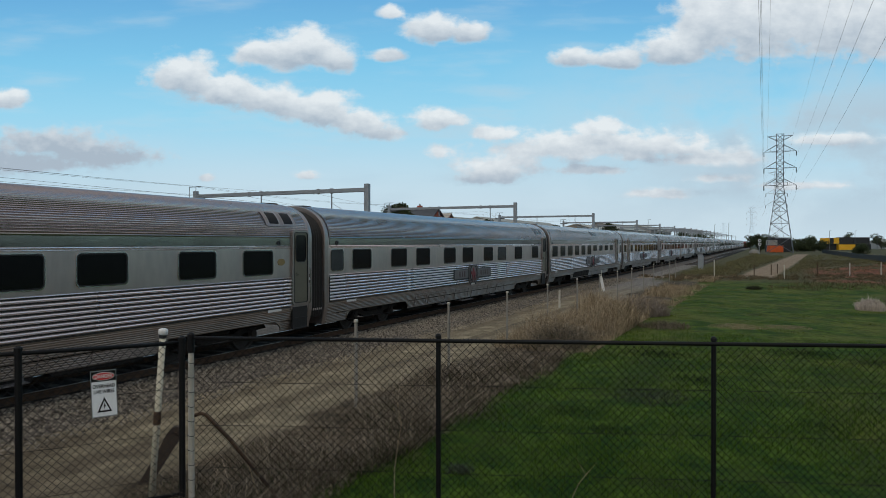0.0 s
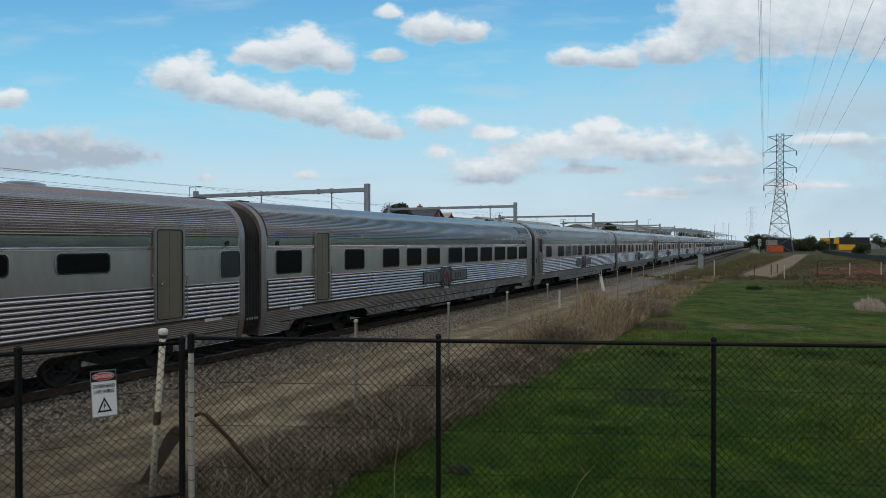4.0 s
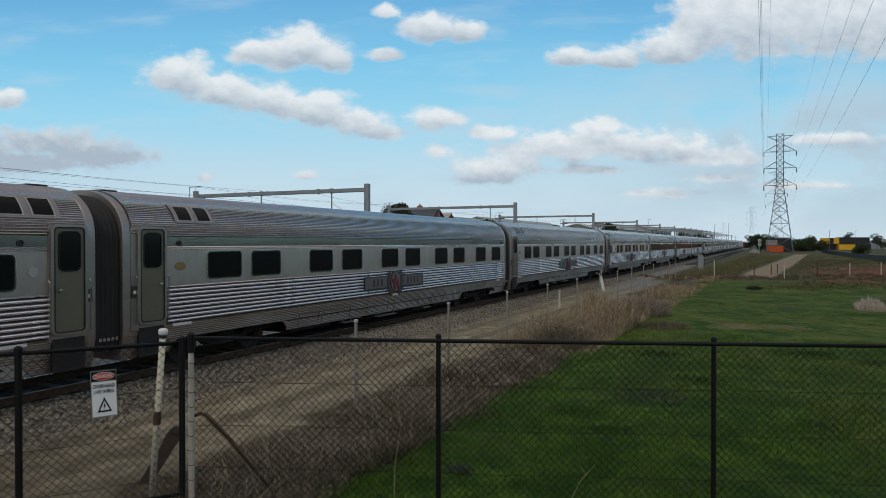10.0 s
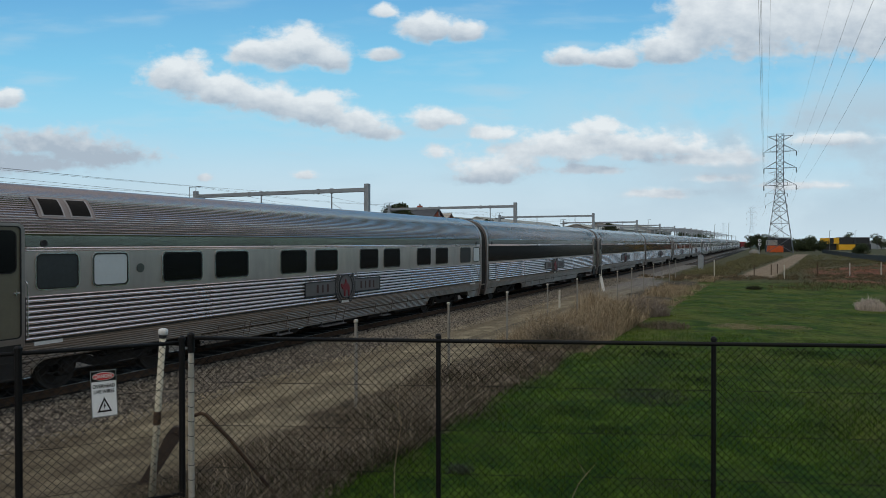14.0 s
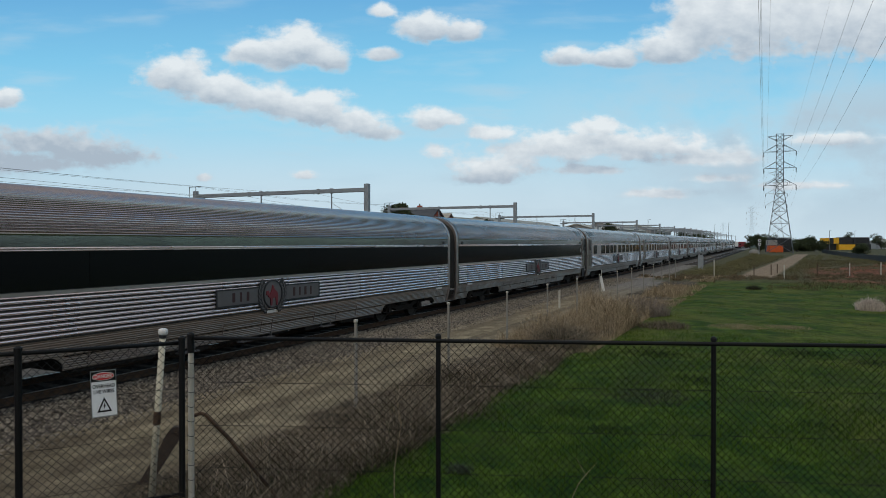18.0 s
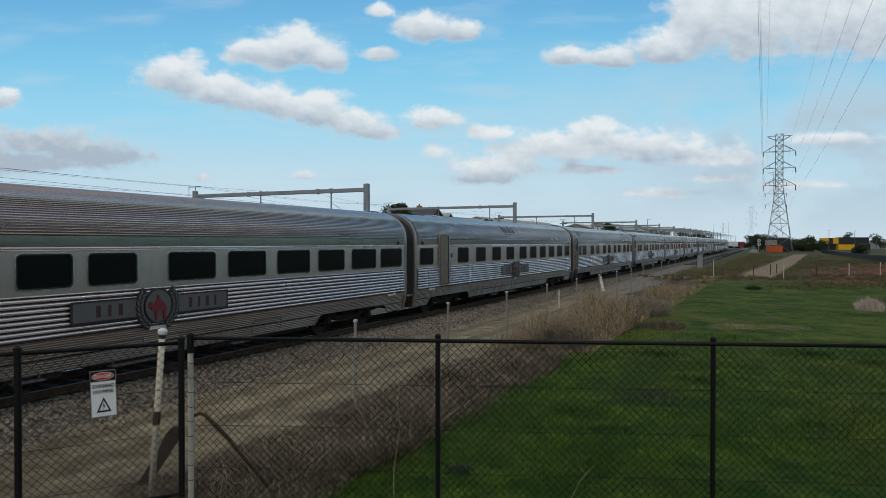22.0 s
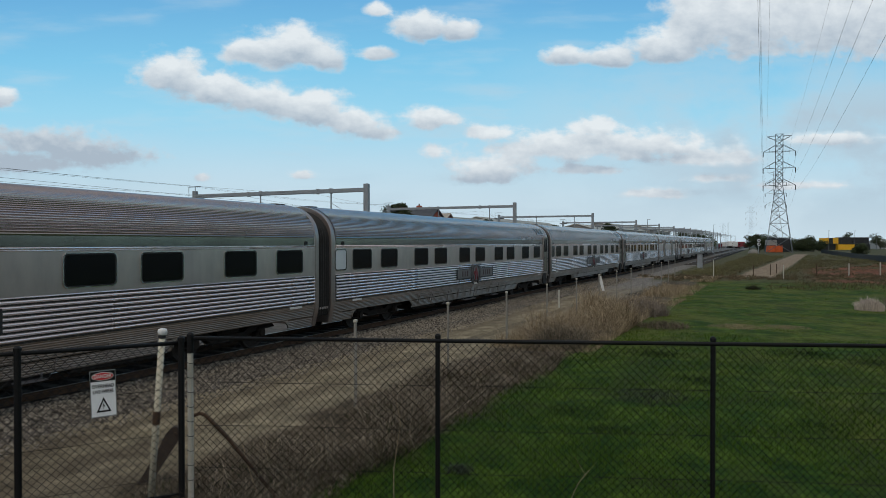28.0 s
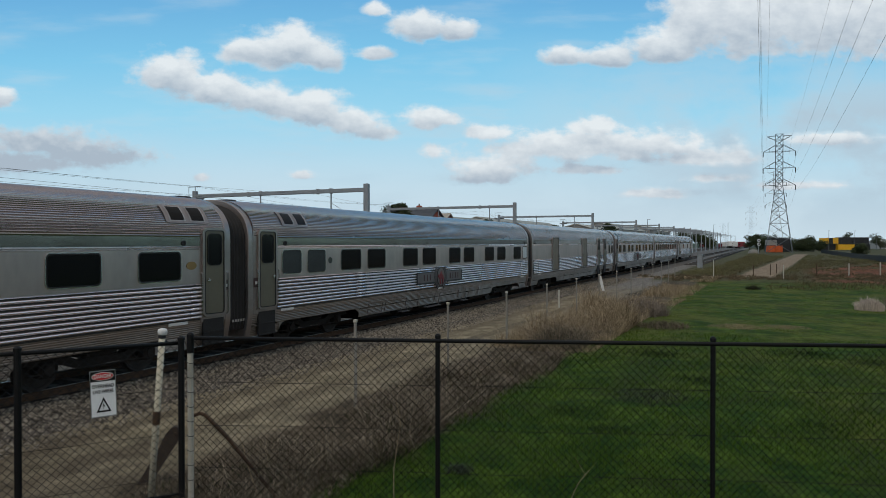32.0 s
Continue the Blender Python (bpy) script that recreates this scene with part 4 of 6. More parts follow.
def build_wheel():
    sh = Shape()
    rings = []
    for y, r in ((-0.07, 0.10), (-0.07, 0.17), (-0.035, 0.20), (-0.03, 0.36), (-0.065, 0.39), (-0.065, 0.455), (0.05, 0.46), (0.055, 0.485), (0.075, 0.485), (0.075, 0.12)):
        rings.append([(r * math.cos(t), y, r * math.sin(t)) for t in (2 * math.pi * i / 20 for i in range(20))])
    return sh.loft(rings).mesh("wheel", WHEEL)


def build_bogie_frame(side):
    y0, y1 = sorted((side * 0.93, side * 1.12))
    sh = Shape()
    poly = [(-1.85, 0.58), (-1.75, 0.70), (-0.85, 0.72), (-0.55, 0.56), (0.55, 0.56), (0.85, 0.72), (1.75, 0.70), (1.85, 0.58), (0.9, 0.52), (0.6, 0.40), (-0.6, 0.40), (-0.9, 0.52)]
    sh.slab(poly, y0, y1)
    for x in (-0.34, 0.34):
        for k in range(6):
            z = 0.58 + k * 0.05
            sh.rod((x, side * 1.04, z), (x, side * 1.04, z + 0.03), 0.10, 0.10, 10)
    sh.box(-0.6, 0.6, y0 - 0.02, y1 + 0.02, 0.88, 0.98, 0.02)
    sh.rod((-1.7, side * 1.14, 0.40), (1.7, side * 1.14, 0.36), 0.02)
    return sh.mesh("side_frame", UNDER)


def build_axle_box():
    return Shape().box(-0.17, 0.17, -0.13, 0.13, -0.17, 0.17, 0.04).rod((0, -0.17, 0), (0, 0.0, 0), 0.11, 0.13, 12).mesh("axle_box", UNDER)


def build_underframe():
    sh = Shape().box(0.5, PITCH - 0.5, -1.25, 1.25, 0.97, 1.10)
    for x0, x1, z0 in ((6.3, 8.4, 0.34), (8.9, 10.1, 0.30), (10.7, 13.3, 0.36), (14.1, 15.6, 0.30), (16.0, 18.2, 0.33)):
        sh.box(x0, x1, -1.30, 1.30, z0, 0.97, 0.03)
    sh.rod((6.2, -1.05, 0.42), (PITCH - 6.2, -1.05, 0.42), 0.03)
    return sh.mesh("underframe", UNDER)


def build_window(w, h):
    fr = Shape().ring(rounded(w + 0.045, h + 0.045, 0.10), rounded(w - 0.01, h - 0.01, 0.08), -0.022, 0.01)
    return fr.mesh("window", RUBBER)


def build_window_lip(w, h):
    return Shape().ring(rounded(w + 0.085, h + 0.085, 0.12), rounded(w + 0.043, h + 0.043, 0.10), -0.024, 0.01).mesh("window_lip", TRIM)


def build_pane(w, h, mat):
    return Shape().slab(rounded(w, h, 0.085), -0.014, 0.0).mesh("pane", mat)


def build_branch_backing(d):
    """The dark crescent behind a laurel branch."""
    angles = [radians(-64 + i * 6.9) for i in range(17)]
    outer = [(d * (0.60 + 0.03 * (i % 2)) * math.cos(a), (0.60 + 0.03 * (i % 2)) * math.sin(a)) for i, a in enumerate(angles)]
    inner = [(d * 0.38 * math.cos(a), 0.38 * math.sin(a)) for a in angles]
    return Shape().slab(outer + inner[::-1], -0.020, -0.002).mesh("laurel_branch", PLATE_EDGE)


def build_leaves(d):
    """Raised leaves in two rows along a branch."""
    sh = Shape()
    for i in range(8):
        a = radians(-56 + i * 13)
        for r, lean, size in ((0.455, 0.5, 0.085), (0.555, -0.45, 0.085)):
            cx, cz = r * math.cos(a), r * math.sin(a)
            t = a + math.pi / 2 + lean
            ux, uz = math.cos(t) * size, math.sin(t) * size
            sh.slab([(d * (cx - ux), cz - uz), (d * (cx - uz * 0.30), cz + ux * 0.30), (d * (cx + ux), cz + uz), (d * (cx + uz * 0.30), cz - ux * 0.30)], -0.032, -0.019)
    return sh.mesh("leaves", PLATE)


def build_mark():
    # the plain red shape on the medallion
    poly = [(-0.25, -0.02), (-0.24, 0.08), (-0.17, 0.09), (-0.14, -0.02), (-0.08, 0.06), (-0.02, 0.22), (0.05, 0.10), (0.14, 0.04), (0.18, -0.06), (0.15, -0.28), (0.11, -0.28), (0.09, -0.10), (-0.03, -0.10), (-0.05, -0.28), (-0.09, -0.28), (-0.11, -0.10), (-0.18, -0.07), (-0.20, -0.01)]
    return Shape().slab([(x * 1.15, z * 1.15) for x, z in poly], -0.055, -0.03).mesh("red_mark", EMBLEM_RED)


def build_skylight(x0, x1):
    sh = Shape()
    angs = [0.30 + 0.46 * i / 7 for i in range(8)]
    xs = [(x0 - 0.02, 0.90), (x0 + 0.03, 0.97), (x0 + 0.10, 1.0), (x1 - 0.10, 1.0), (x1 - 0.03, 0.97), (x1 + 0.02, 0.90)]
    for (xa, fa), (xb, fb) in zip(xs, xs[1:]):
        for a0, a1 in zip(angs, angs[1:]):
            q = []
            for x, f, a in ((xa, fa, a0), (xb, fb, a0), (xb, fb, a1), (xa, fa, a1)):
                mid = 0.53
                y, z = roof_point(mid + (a - mid) * f, 1.028)
                q.append((x, y, z))
            sh.add(q, [(0, 1, 2, 3)])
    return sh.mesh("skylight", PLAIN_END)


def build_skylight_pane(w, k=1.036, a0=0.355, a1=0.695, mat=None):
    sh = Shape()
    n = 6
    rows = []
    for i in range(n + 1):
        y, z = roof_point(a0 + (a1 - a0) * i / n, k)
        rows.append([(-w / 2, y, z), (w / 2, y, z)])
    for r0, r1 in zip(rows, rows[1:]):
        sh.add(r0 + r1, [(0, 1, 3, 2)])
    return sh.mesh("skylight_pane", mat or SKY_GLASS)


FACE = pose(0, 0, 0, 90, 0, 0)


def at_side(x, z, out=0.0):
    return pose(x, -HALF - out, z)


def add_window(car, x0, x1, kind):
    w = round((x1 - x0) / 0.03) * 0.03
    z0, z1 = (2.15, 2.79) if kind != "h" else (2.41, 2.79)
    h = z1 - z0
    mat = {"g": CURTAIN, "c": PALE_CURTAIN, "b": BLIND}.get(kind, GLASS)
    cx = (x0 + x1) / 2 - 0.06 * math.sin(math.pi * (x0 + x1) / 2 / PITCH)
    win = part("window", shared(("win", w, h), lambda: build_window(w, h)), car, "", at_side(cx, (z0 + z1) / 2))
    part("pane", shared(("pane", w, h, mat.name), lambda: build_pane(w, h, mat)), win, {"g": "grey-curtained pane", "c": "pale-curtained pane", "b": "pane with a white blind"}.get(kind, ""), pose(0, -0.004, 0))
    part("lip", shared(("lip", w, h), lambda: build_window_lip(w, h)), win, "", pose(0, 0, 0))


def add_door(car, x0, x1, beige=False, box=0):
    w = round(x1 - x0, 1)
    mat = PLAIN_END if beige == 2 else BEIGE_DOOR if beige else DOOR
    pale, beige = beige == 2, beige == 1
    cx = (x0 + x1) / 2

    def leaf():
        sh = Shape().slab(rounded(w - 0.06, 2.08, 0.06), -0.035, 0.02)
        if beige:
            sh.box(-0.012, 0.012, -0.042, 0.0, -1.0, 1.0)
        return sh.mesh("door", mat)

    d = part("door", shared(("door", w, beige, pale), leaf), car, "beige double door" if beige else "pale grey door" if pale else "olive-grey door", at_side(cx, 2.29, 0.012))
    part("door_frame", shared(("dframe", w), lambda: Shape().ring(rounded(w + 0.10, 2.22, 0.14), rounded(w - 0.05, 2.09, 0.07), -0.05, 0.02).mesh("door_frame", PLAIN_END)), d)
    part("gasket", shared(("dgask", w), lambda: Shape().ring(rounded(w - 0.03, 2.11, 0.09), rounded(w - 0.075, 2.065, 0.07), -0.054, 0.0).mesh("gasket", RUBBER)), d)
    if not beige and w < 1.0:
        ww = 0.46 if w < 0.75 else 0.52
        part("door_window", shared(("dwin", ww), lambda: Shape().slab(rounded(ww, 0.78, 0.10), -0.044, 0.0).mesh("door_window", GLASS)), d, "", pose(0, 0, 0.57))
        part("window_frame", shared(("dwinf", ww), lambda: Shape().ring(rounded(ww + 0.03, 0.81, 0.12), rounded(ww - 0.01, 0.77, 0.095), -0.055, 0.0).mesh("window_frame", RUBBER)), d, "", pose(0, 0, 0.57))
    part("handle", shared("handle", lambda: Shape().box(-0.06, 0.06, -0.09, -0.07, -0.012, 0.012, 0.005).box(-0.012, 0.012, -0.08, -0.03, -0.05, 0.05, 0.004).mesh("handle", TRIM)), d, "chrome handle", pose(w * 0.32 * (1 if box < 0 else -1), 0, -0.20))
    for k in (-1, 1):
        part("grab_rail", shared("grab", lambda: Shape().path([(0, 0, -0.55), (0, -0.06, -0.50), (0, -0.06, 0.50), (0, 0, 0.55)], 0.014, 6).mesh("grab_rail", TRIM)), car, "", at_side(cx + k * (w / 2 + 0.09), 1.75, 0.02))
    if not beige and not pale and x0 != 0.90:
        part("step_well", shared(("well", w), lambda: Shape().box(-w / 2, w / 2, 0.0, 0.05, -0.33, 0.33).box(-w / 2, w / 2, -0.03, 0.03, -0.33, -0.29, 0.005).box(-w / 2, w / 2, -0.02, 0.03, -0.02, 0.01, 0.003).mesh("step_well", BELLOWS)), car, "dark step well under the door", at_side(cx, 0.79, -0.06 + 0.075))


def add_vestibule(car, x0, x1):
    me = shared(("vest", round(x1 - x0, 2)), lambda: Shape().box(0, x1 - x0, -0.010, 0.02, -1.16, 1.14, 0.004).mesh("vestibule_panel", PLAIN_END))
    part("vestibule_panel", me, car, "plain grey end panel", at_side(x0, 2.22, 0.002))


def carriage(k, windows, doors=(), left_door=False, right_door=False, emblem=True, skylights=(), disc_at=None, disc_mat=None, band=None, vents=(), letter=None, letter_at=0, diamond=None, housing=None, name="passenger_carriage", label="stainless-steel passenger carriage with a fluted roof and sides", left_end=1.52, grille=None):
    car = thing(name, track(PITCH * k, 14.18, RAIL), label, "railway carriage", "carriages of the train")
    L = PITCH
    part("body", shared("shell", build_shell), car)
    part("roof", shared("roof", build_roof), car, "finely fluted steel roof")
    f0, f1 = (left_end if left_door else 0.58), (L - 1.38 if right_door else L - 0.58)
    for side in (-1, 1):
        a, b = (f0, f1) if side < 0 else (0.58, L - 0.58)
        if side > 0:
            part("fluted_panel", shared(("flutes", a, b, side), lambda: build_flutes(a, b, side)), car, "polished horizontal flutes")
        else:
            panel = part("fluted_panel", shared(("groove", a, b), lambda: build_groove(a, b)), car, "panel coloured dark for groove shade, with polished horizontal flutes")
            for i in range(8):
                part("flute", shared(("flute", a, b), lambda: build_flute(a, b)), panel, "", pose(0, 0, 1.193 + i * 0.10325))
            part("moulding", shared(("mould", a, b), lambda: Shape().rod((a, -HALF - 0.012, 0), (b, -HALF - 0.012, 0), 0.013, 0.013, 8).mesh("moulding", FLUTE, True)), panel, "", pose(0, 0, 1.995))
        part("skirt", shared(("skirt", side), lambda: build_skirt(side)), car, "dusty ribbed skirt")
        for z, r in ((2.925, 0.021), (2.878, 0.012)):
            part("belt_rail", shared(("belt", a, b, side, z), lambda: Shape().rod((a, side * (HALF + 0.006), z), (b, side * (HALF + 0.006), z), r, r, 8).mesh("belt_rail", FLUTE, True)), car)
    part("letterboard", shared(("lboard", f0, f1), lambda: Shape().sweep([(-HALF - 0.002, 2.935), (-HALF - 0.006, 2.95), (-HALF - 0.006, 3.17), (-HALF - 0.012, 3.20), (-HALF - 0.004, 3.225)], f0, f1).mesh("letterboard", LETTERBOARD)), car, "polished steel letterboard under the eaves")
    for x, w in ((9.3, 0.62), (11.8, 1.35), (15.1, 0.62)):
        part("footboard", shared(("footboard", w), lambda: Shape().box(-w / 2, w / 2, -0.12, 0.10, -0.02, 0.015, 0.006).box(-w / 2 + 0.05, -w / 2 + 0.08, -0.02, 0.02, 0.0, 0.14).box(w / 2 - 0.08, w / 2 - 0.05, -0.02, 0.02, 0.0, 0.14).mesh("footboard", PLATE)), car, "grey grating footboard", pose(x, -1.36, 0.36))
    part("end_rim", shared("rim_l", lambda: build_rim(BODY0, BODY0 + 0.20)), car)
    part("end_rim", shared("rim_r", lambda: build_rim(L - BODY0 - 0.20, L - BODY0)), car)
    part("bellows", shared("bellows", build_bellows), car, "dark pleated gangway bellows")
    part("coupler", shared("coupler", build_coupler), car)
    part("underframe", shared("underframe", build_underframe), car)
    for cx in (3.86, L - 3.86):
        bogie = part("bogie", shared("bolster", lambda: Shape().box(-0.35, 0.35, -1.15, 1.15, 0.55, 0.95, 0.05).mesh("bogie", UNDER)), car, "grimy four-wheeled bogie", pose(cx, 0, 0))
        for side in (-1, 1):
            part("side_frame", shared(("bframe", side), lambda: build_bogie_frame(side)), bogie)
            for wx in (-1.25, 1.25):
                WHEELS.append((part("wheel", shared("wheel", build_wheel), bogie, "", pose(wx, side * 0.76, 0.455, 0, 0, 0 if side < 0 else 180)), wx, side))
                part("axle_box", shared("axle_box", build_axle_box), bogie, "", pose(wx, side * 1.04, 0.47, 0, 0, 0 if side < 0 else 180))
    if left_door:
        add_vestibule(car, BODY0 + 0.2, left_end - 0.01)
    if right_door:
        add_vestibule(car, L - 1.37, L - BODY0 - 0.2)
    for x0, x1, beige in doors:
        add_door(car, x0, x1, beige, 1 if x0 > 12 else -1)
    for x in ((0.61,) if left_door else ()) + ((L - 0.50,) if right_door else ()):
        bx = part("call_box", shared("callbox", lambda: Shape().box(-0.07, 0.07, -0.03, 0.0, -0.13, 0.13, 0.01).mesh("call_box", CALL_BOX)), car, "small dark lamp box", at_side(x, 1.94, 0.01))
        part("lamp_glass", shared("callglass", lambda: Shape().box(-0.035, 0.035, -0.04, -0.028, -0.05, 0.03, 0.004).mesh("lamp_glass", WHITE)), bx)
    for w in windows:
        add_window(car, w[0], w[1], w[2] if len(w) > 2 else "")
    if band:
        n = 9
        for i in range(n):
            a, b = band[0] + (band[1] - band[0]) * i / n, band[0] + (band[1] - band[0]) * (i + 1) / n
            w = b - a - 0.006
            part("band_pane", shared(("band", round(w, 2)), lambda: Shape().slab([(-w / 2, -0.375), (w / 2, -0.375), (w / 2, 0.375), (-w / 2, 0.375)], -0.016, 0.0).mesh("band_pane", GLASS)), car, "dark tinted window", at_side((a + b) / 2, 2.485, 0.002))
        w = band[1] - band[0]
        part("band_seal", shared(("seal", round(w, 2)), lambda: Shape().box(-w / 2 - 0.02, w / 2 + 0.02, -0.010, 0.0, -0.395, 0.395).mesh("band_seal", RUBBER)), car, "", at_side((band[0] + band[1]) / 2, 2.485, 0.001))
    for x0, x1, n in skylights:
        sk = part("skylight", shared(("sky", round(x1 - x0, 1)), lambda: build_skylight(-round(x1 - x0, 1) / 2, round(x1 - x0, 1) / 2)), car, "curved skylight frame", pose((x0 + x1) / 2, 0, 0))
        w = (x1 - x0) / n
        for i in range(n):
            part("skylight_surround", shared(("spane", round(w, 2), 1), lambda: build_skylight_pane(min(0.49, round(w, 2) - 0.08), 1.032, 0.335, 0.715, PLATE_RIM)), sk, "", pose(-(x1 - x0) / 2 + (i + 0.5) * w, 0, 0))
            part("skylight_pane", shared(("spane", round(w, 2)), lambda: build_skylight_pane(min(0.41, round(w, 2) - 0.15))), sk, "", pose(-(x1 - x0) / 2 + (i + 0.5) * w, 0, 0))
    if disc_at:
        part("round_badge", shared(("disc", disc_mat.name), lambda: Shape().slab([(x * (1.6 if disc_mat is GOLD else 1), z) for x, z in disc(0.10)], -0.012, 0).mesh("round_badge", disc_mat)), car, "round enamel badge", at_side(disc_at, 2.47, 0.002))
    if emblem:
        for x0, x1, count in ((10.10, 11.85, 3), (12.60, 14.45, 4)):
            w = x1 - x0
            pl = part("name_plate", shared(("plate", count), lambda: Shape().box(-w / 2, w / 2, -0.02, 0.03, -0.21, 0.21, 0.008).mesh("name_plate", PLATE)), car, "grey name plate with plain bars", at_side((x0 + x1) / 2, 1.59, 0.045))
            part("plate_edge", shared(("pedge", count), lambda: Shape().ring(rounded(w + 0.05, 0.47, 0.02, 2), rounded(w - 0.03, 0.39, 0.02, 2), -0.028, 0.02).mesh("plate_edge", PLATE_EDGE)), pl)
            for i in range(count):
                part("letter_bar", shared(("lbar", i % 2), lambda: Shape().slab(rounded(0.07 if i % 2 else 0.10, 0.25, 0.01, 1), -0.026, -0.015).mesh("letter_bar", LETTER)), pl, "", pose((i - (count - 1) / 2) * 0.27 + (0.0 if count == 3 else 0.10), 0, 0))
        md = part("medallion", shared("medal", lambda: Shape().slab(disc(0.375, 32), -0.03, 0.03).mesh("medallion", PLATE)), car, "round grey medallion with a red mark", at_side(12.25, 1.59, 0.05))
        part("medallion_rim", shared("medrim", lambda: Shape().ring(disc(0.40, 32), disc(0.37, 32), -0.045, 0.03).mesh("medallion_rim", PLATE_EDGE)), md)
        part("red_mark", shared("redmark", build_mark), md)
        for d in (-1, 1):
            branch = part("laurel_branch", shared(("laurel", d), lambda: build_branch_backing(d)), car, "dark laurel branch", at_side(12.25, 1.59, 0.05))
            part("leaves", shared(("leaves", d), lambda: build_leaves(d)), branch, "pale raised leaves")
        part("number_strip", shared("strip", lambda: Shape().box(-0.27, 0.27, -0.012, 0.0, -0.04, 0.04).mesh("number_strip", WHITE)), car, "white strip", at_side(12.3, 1.09, 0.012))
    for x in ((1.98 if left_door else 1.85), (L - 2.1 if right_door else L - 1.5)):
        part("number_strip", shared("strip2", lambda: Shape().box(-0.29, 0.29, -0.012, 0.0, -0.035, 0.035).mesh("number_strip", WHITE)), car, "white strip", at_side(x, 1.09, 0.012))
    for x, w in ((7.1, 1.0), (8.6, 1.6), (11.2, 1.5), (13.4, 2.0), (16.2, 1.2)):
        part("access_panel", shared(("access", w), lambda: Shape().ring(rounded(w, 0.40, 0.03, 2), rounded(w - 0.03, 0.37, 0.02, 2), -0.012, 0.01).mesh("access_panel", PLAIN_END)), car, "", pose(x, -1.405 - 0.008, 0.70, 12.5))
    for i in range(5):
        part("data_bar", shared("databar", lambda: Shape().box(-0.03, 0.03, -0.006, 0, -0.035, 0.035).mesh("data_bar", PLATE_RIM)), car, "pale painted bar", pose(-0.18 + 0.1 * i, -1.445, 0.96, 8))
    for x in vents:
        part("roof_vent", shared("vent", lambda: Shape().loft([[(0.42 * c, 0.32 * s, z * 0.8) for c, s in ((math.cos(t), math.sin(t)) for t in (2 * math.pi * i / 16 for i in range(16)))] for z in (0.0, 0.07)] + [[(0.30 * math.cos(t), 0.20 * math.sin(t), 0.09) for t in (2 * math.pi * i / 16 for i in range(16))]]).mesh("roof_vent", ROOF)), car, "low domed roof vent", pose(x, -0.1, EAVES + RISE + 0.005))
    for x in (0.85, L - 0.85):
        part("roof_hatch", shared("hatch", lambda: Shape().box(-0.22, 0.22, -0.2, 0.2, 0, 0.05, 0.02).mesh("roof_hatch", PLATE_EDGE)), car, "dark roof fitting", pose(x, -0.25, EAVES + RISE - 0.01))
    if letter:
        sg = part("letter_plate", shared("lplate", lambda: Shape().box(-0.075, 0.075, -0.01, 0, -0.085, 0.085, 0.003).mesh("letter_plate", WHITE)), car, "white plate with a letter", at_side(letter_at, 3.05, 0.03))
        part("letter", shared(("letter", letter), lambda: text_mesh(letter, 0.15, RUBBER)), sg, "", pose(0, -0.013, 0, 90))
    if housing:
        hs = part("roof_housing", shared("housing", lambda: Shape().box(-1.0, 1.0, -0.45, 0.55, -0.05, 0.13, 0.04).mesh("roof_housing", BEIGE_DOOR)), car, "grimy beige roof housing", pose(housing, 0, EAVES + RISE))
        part("housing_lid", shared("housinglid", lambda: Shape().box(-0.7, 0.2, -0.35, 0.45, 0.128, 0.17, 0.02).mesh("housing_lid", PLATE_EDGE)), hs)
    if diamond:
        part("diamond_plate", shared("diamond", lambda: Shape().slab([(-0.18, 0), (0, -0.18), (0.18, 0), (0, 0.18)], -0.03, 0).mesh("diamond_plate", PLATE_RIM)), car, "pale diamond plate on the dark glass", at_side(diamond, 2.47, 0.0))
    for x in ((1.90 if left_door else 1.0), (L - 1.92 if right_door else L - 1.0)):
        part("round_vent", shared("rvent", lambda: Shape().ring(disc(0.065, 14), disc(0.040, 14), -0.03, 0.0).slab(disc(0.041, 14), -0.012, 0).mesh("round_vent", PLATE_EDGE)), car, "", at_side(x, 3.02, 0.0))
    if grille:
        for i in range(6):
            part("grille", shared("grille", lambda: Shape().box(-0.36, 0.36, -0.02, 0.01, -0.21, 0.21, 0.01).mesh("grille", UNDER)), car, "dark cooling grille", pose(grille + i * 0.78, -1.415, 0.70, 12.5))
    return car


def run(w, kinds=None, width=1.17):
    """Windows of one width from their left edges; kinds maps an index to a curtain."""
    return [(x, x + width, (kinds or {}).get(i, "")) for i, x in enumerate(w)]


DOOR_LEFT_A = [2.85, 4.47, 7.08, 8.85, 11.40, 13.20, 15.79, 17.64, 20.22, 22.26]
DOOR_RIGHT_B = [1.62, 3.50, 6.11, 7.95, 10.50, 12.40, 14.94, 16.75, 19.28, 21.42]
LOUNGE = [(2.60, 3.75), (5.34, 6.80), (7.20, 8.66), (9.08, 10.20), (10.58, 11.75), (12.67, 14.13), (14.62, 16.05), (16.57, 18.07), (18.54, 19.95), (20.42, 21.95), (22.30, 23.84)]
TWINS = [(4.82, 6.0), (6.49, 7.66), (9.07, 10.24), (10.72, 11.90), (13.28, 14.46), (14.90, 16.06), (17.50, 18.66), (19.18, 20.36)]
LEFT_D, RIGHT_D = (0.74, 1.44, False), (PITCH - 1.29, PITCH - 0.60, False)
SKY_L2, SKY_R2, SKY_L3, SKY_R3 = (1.83, 3.05, 2), (PITCH - 2.37, PITCH - 1.10, 2), (1.25, 3.0, 3), (PITCH - 2.46, PITCH - 0.72, 3)
SKY_RB = (PITCH - 2.67, PITCH - 1.27, 2)
TRAIN = []


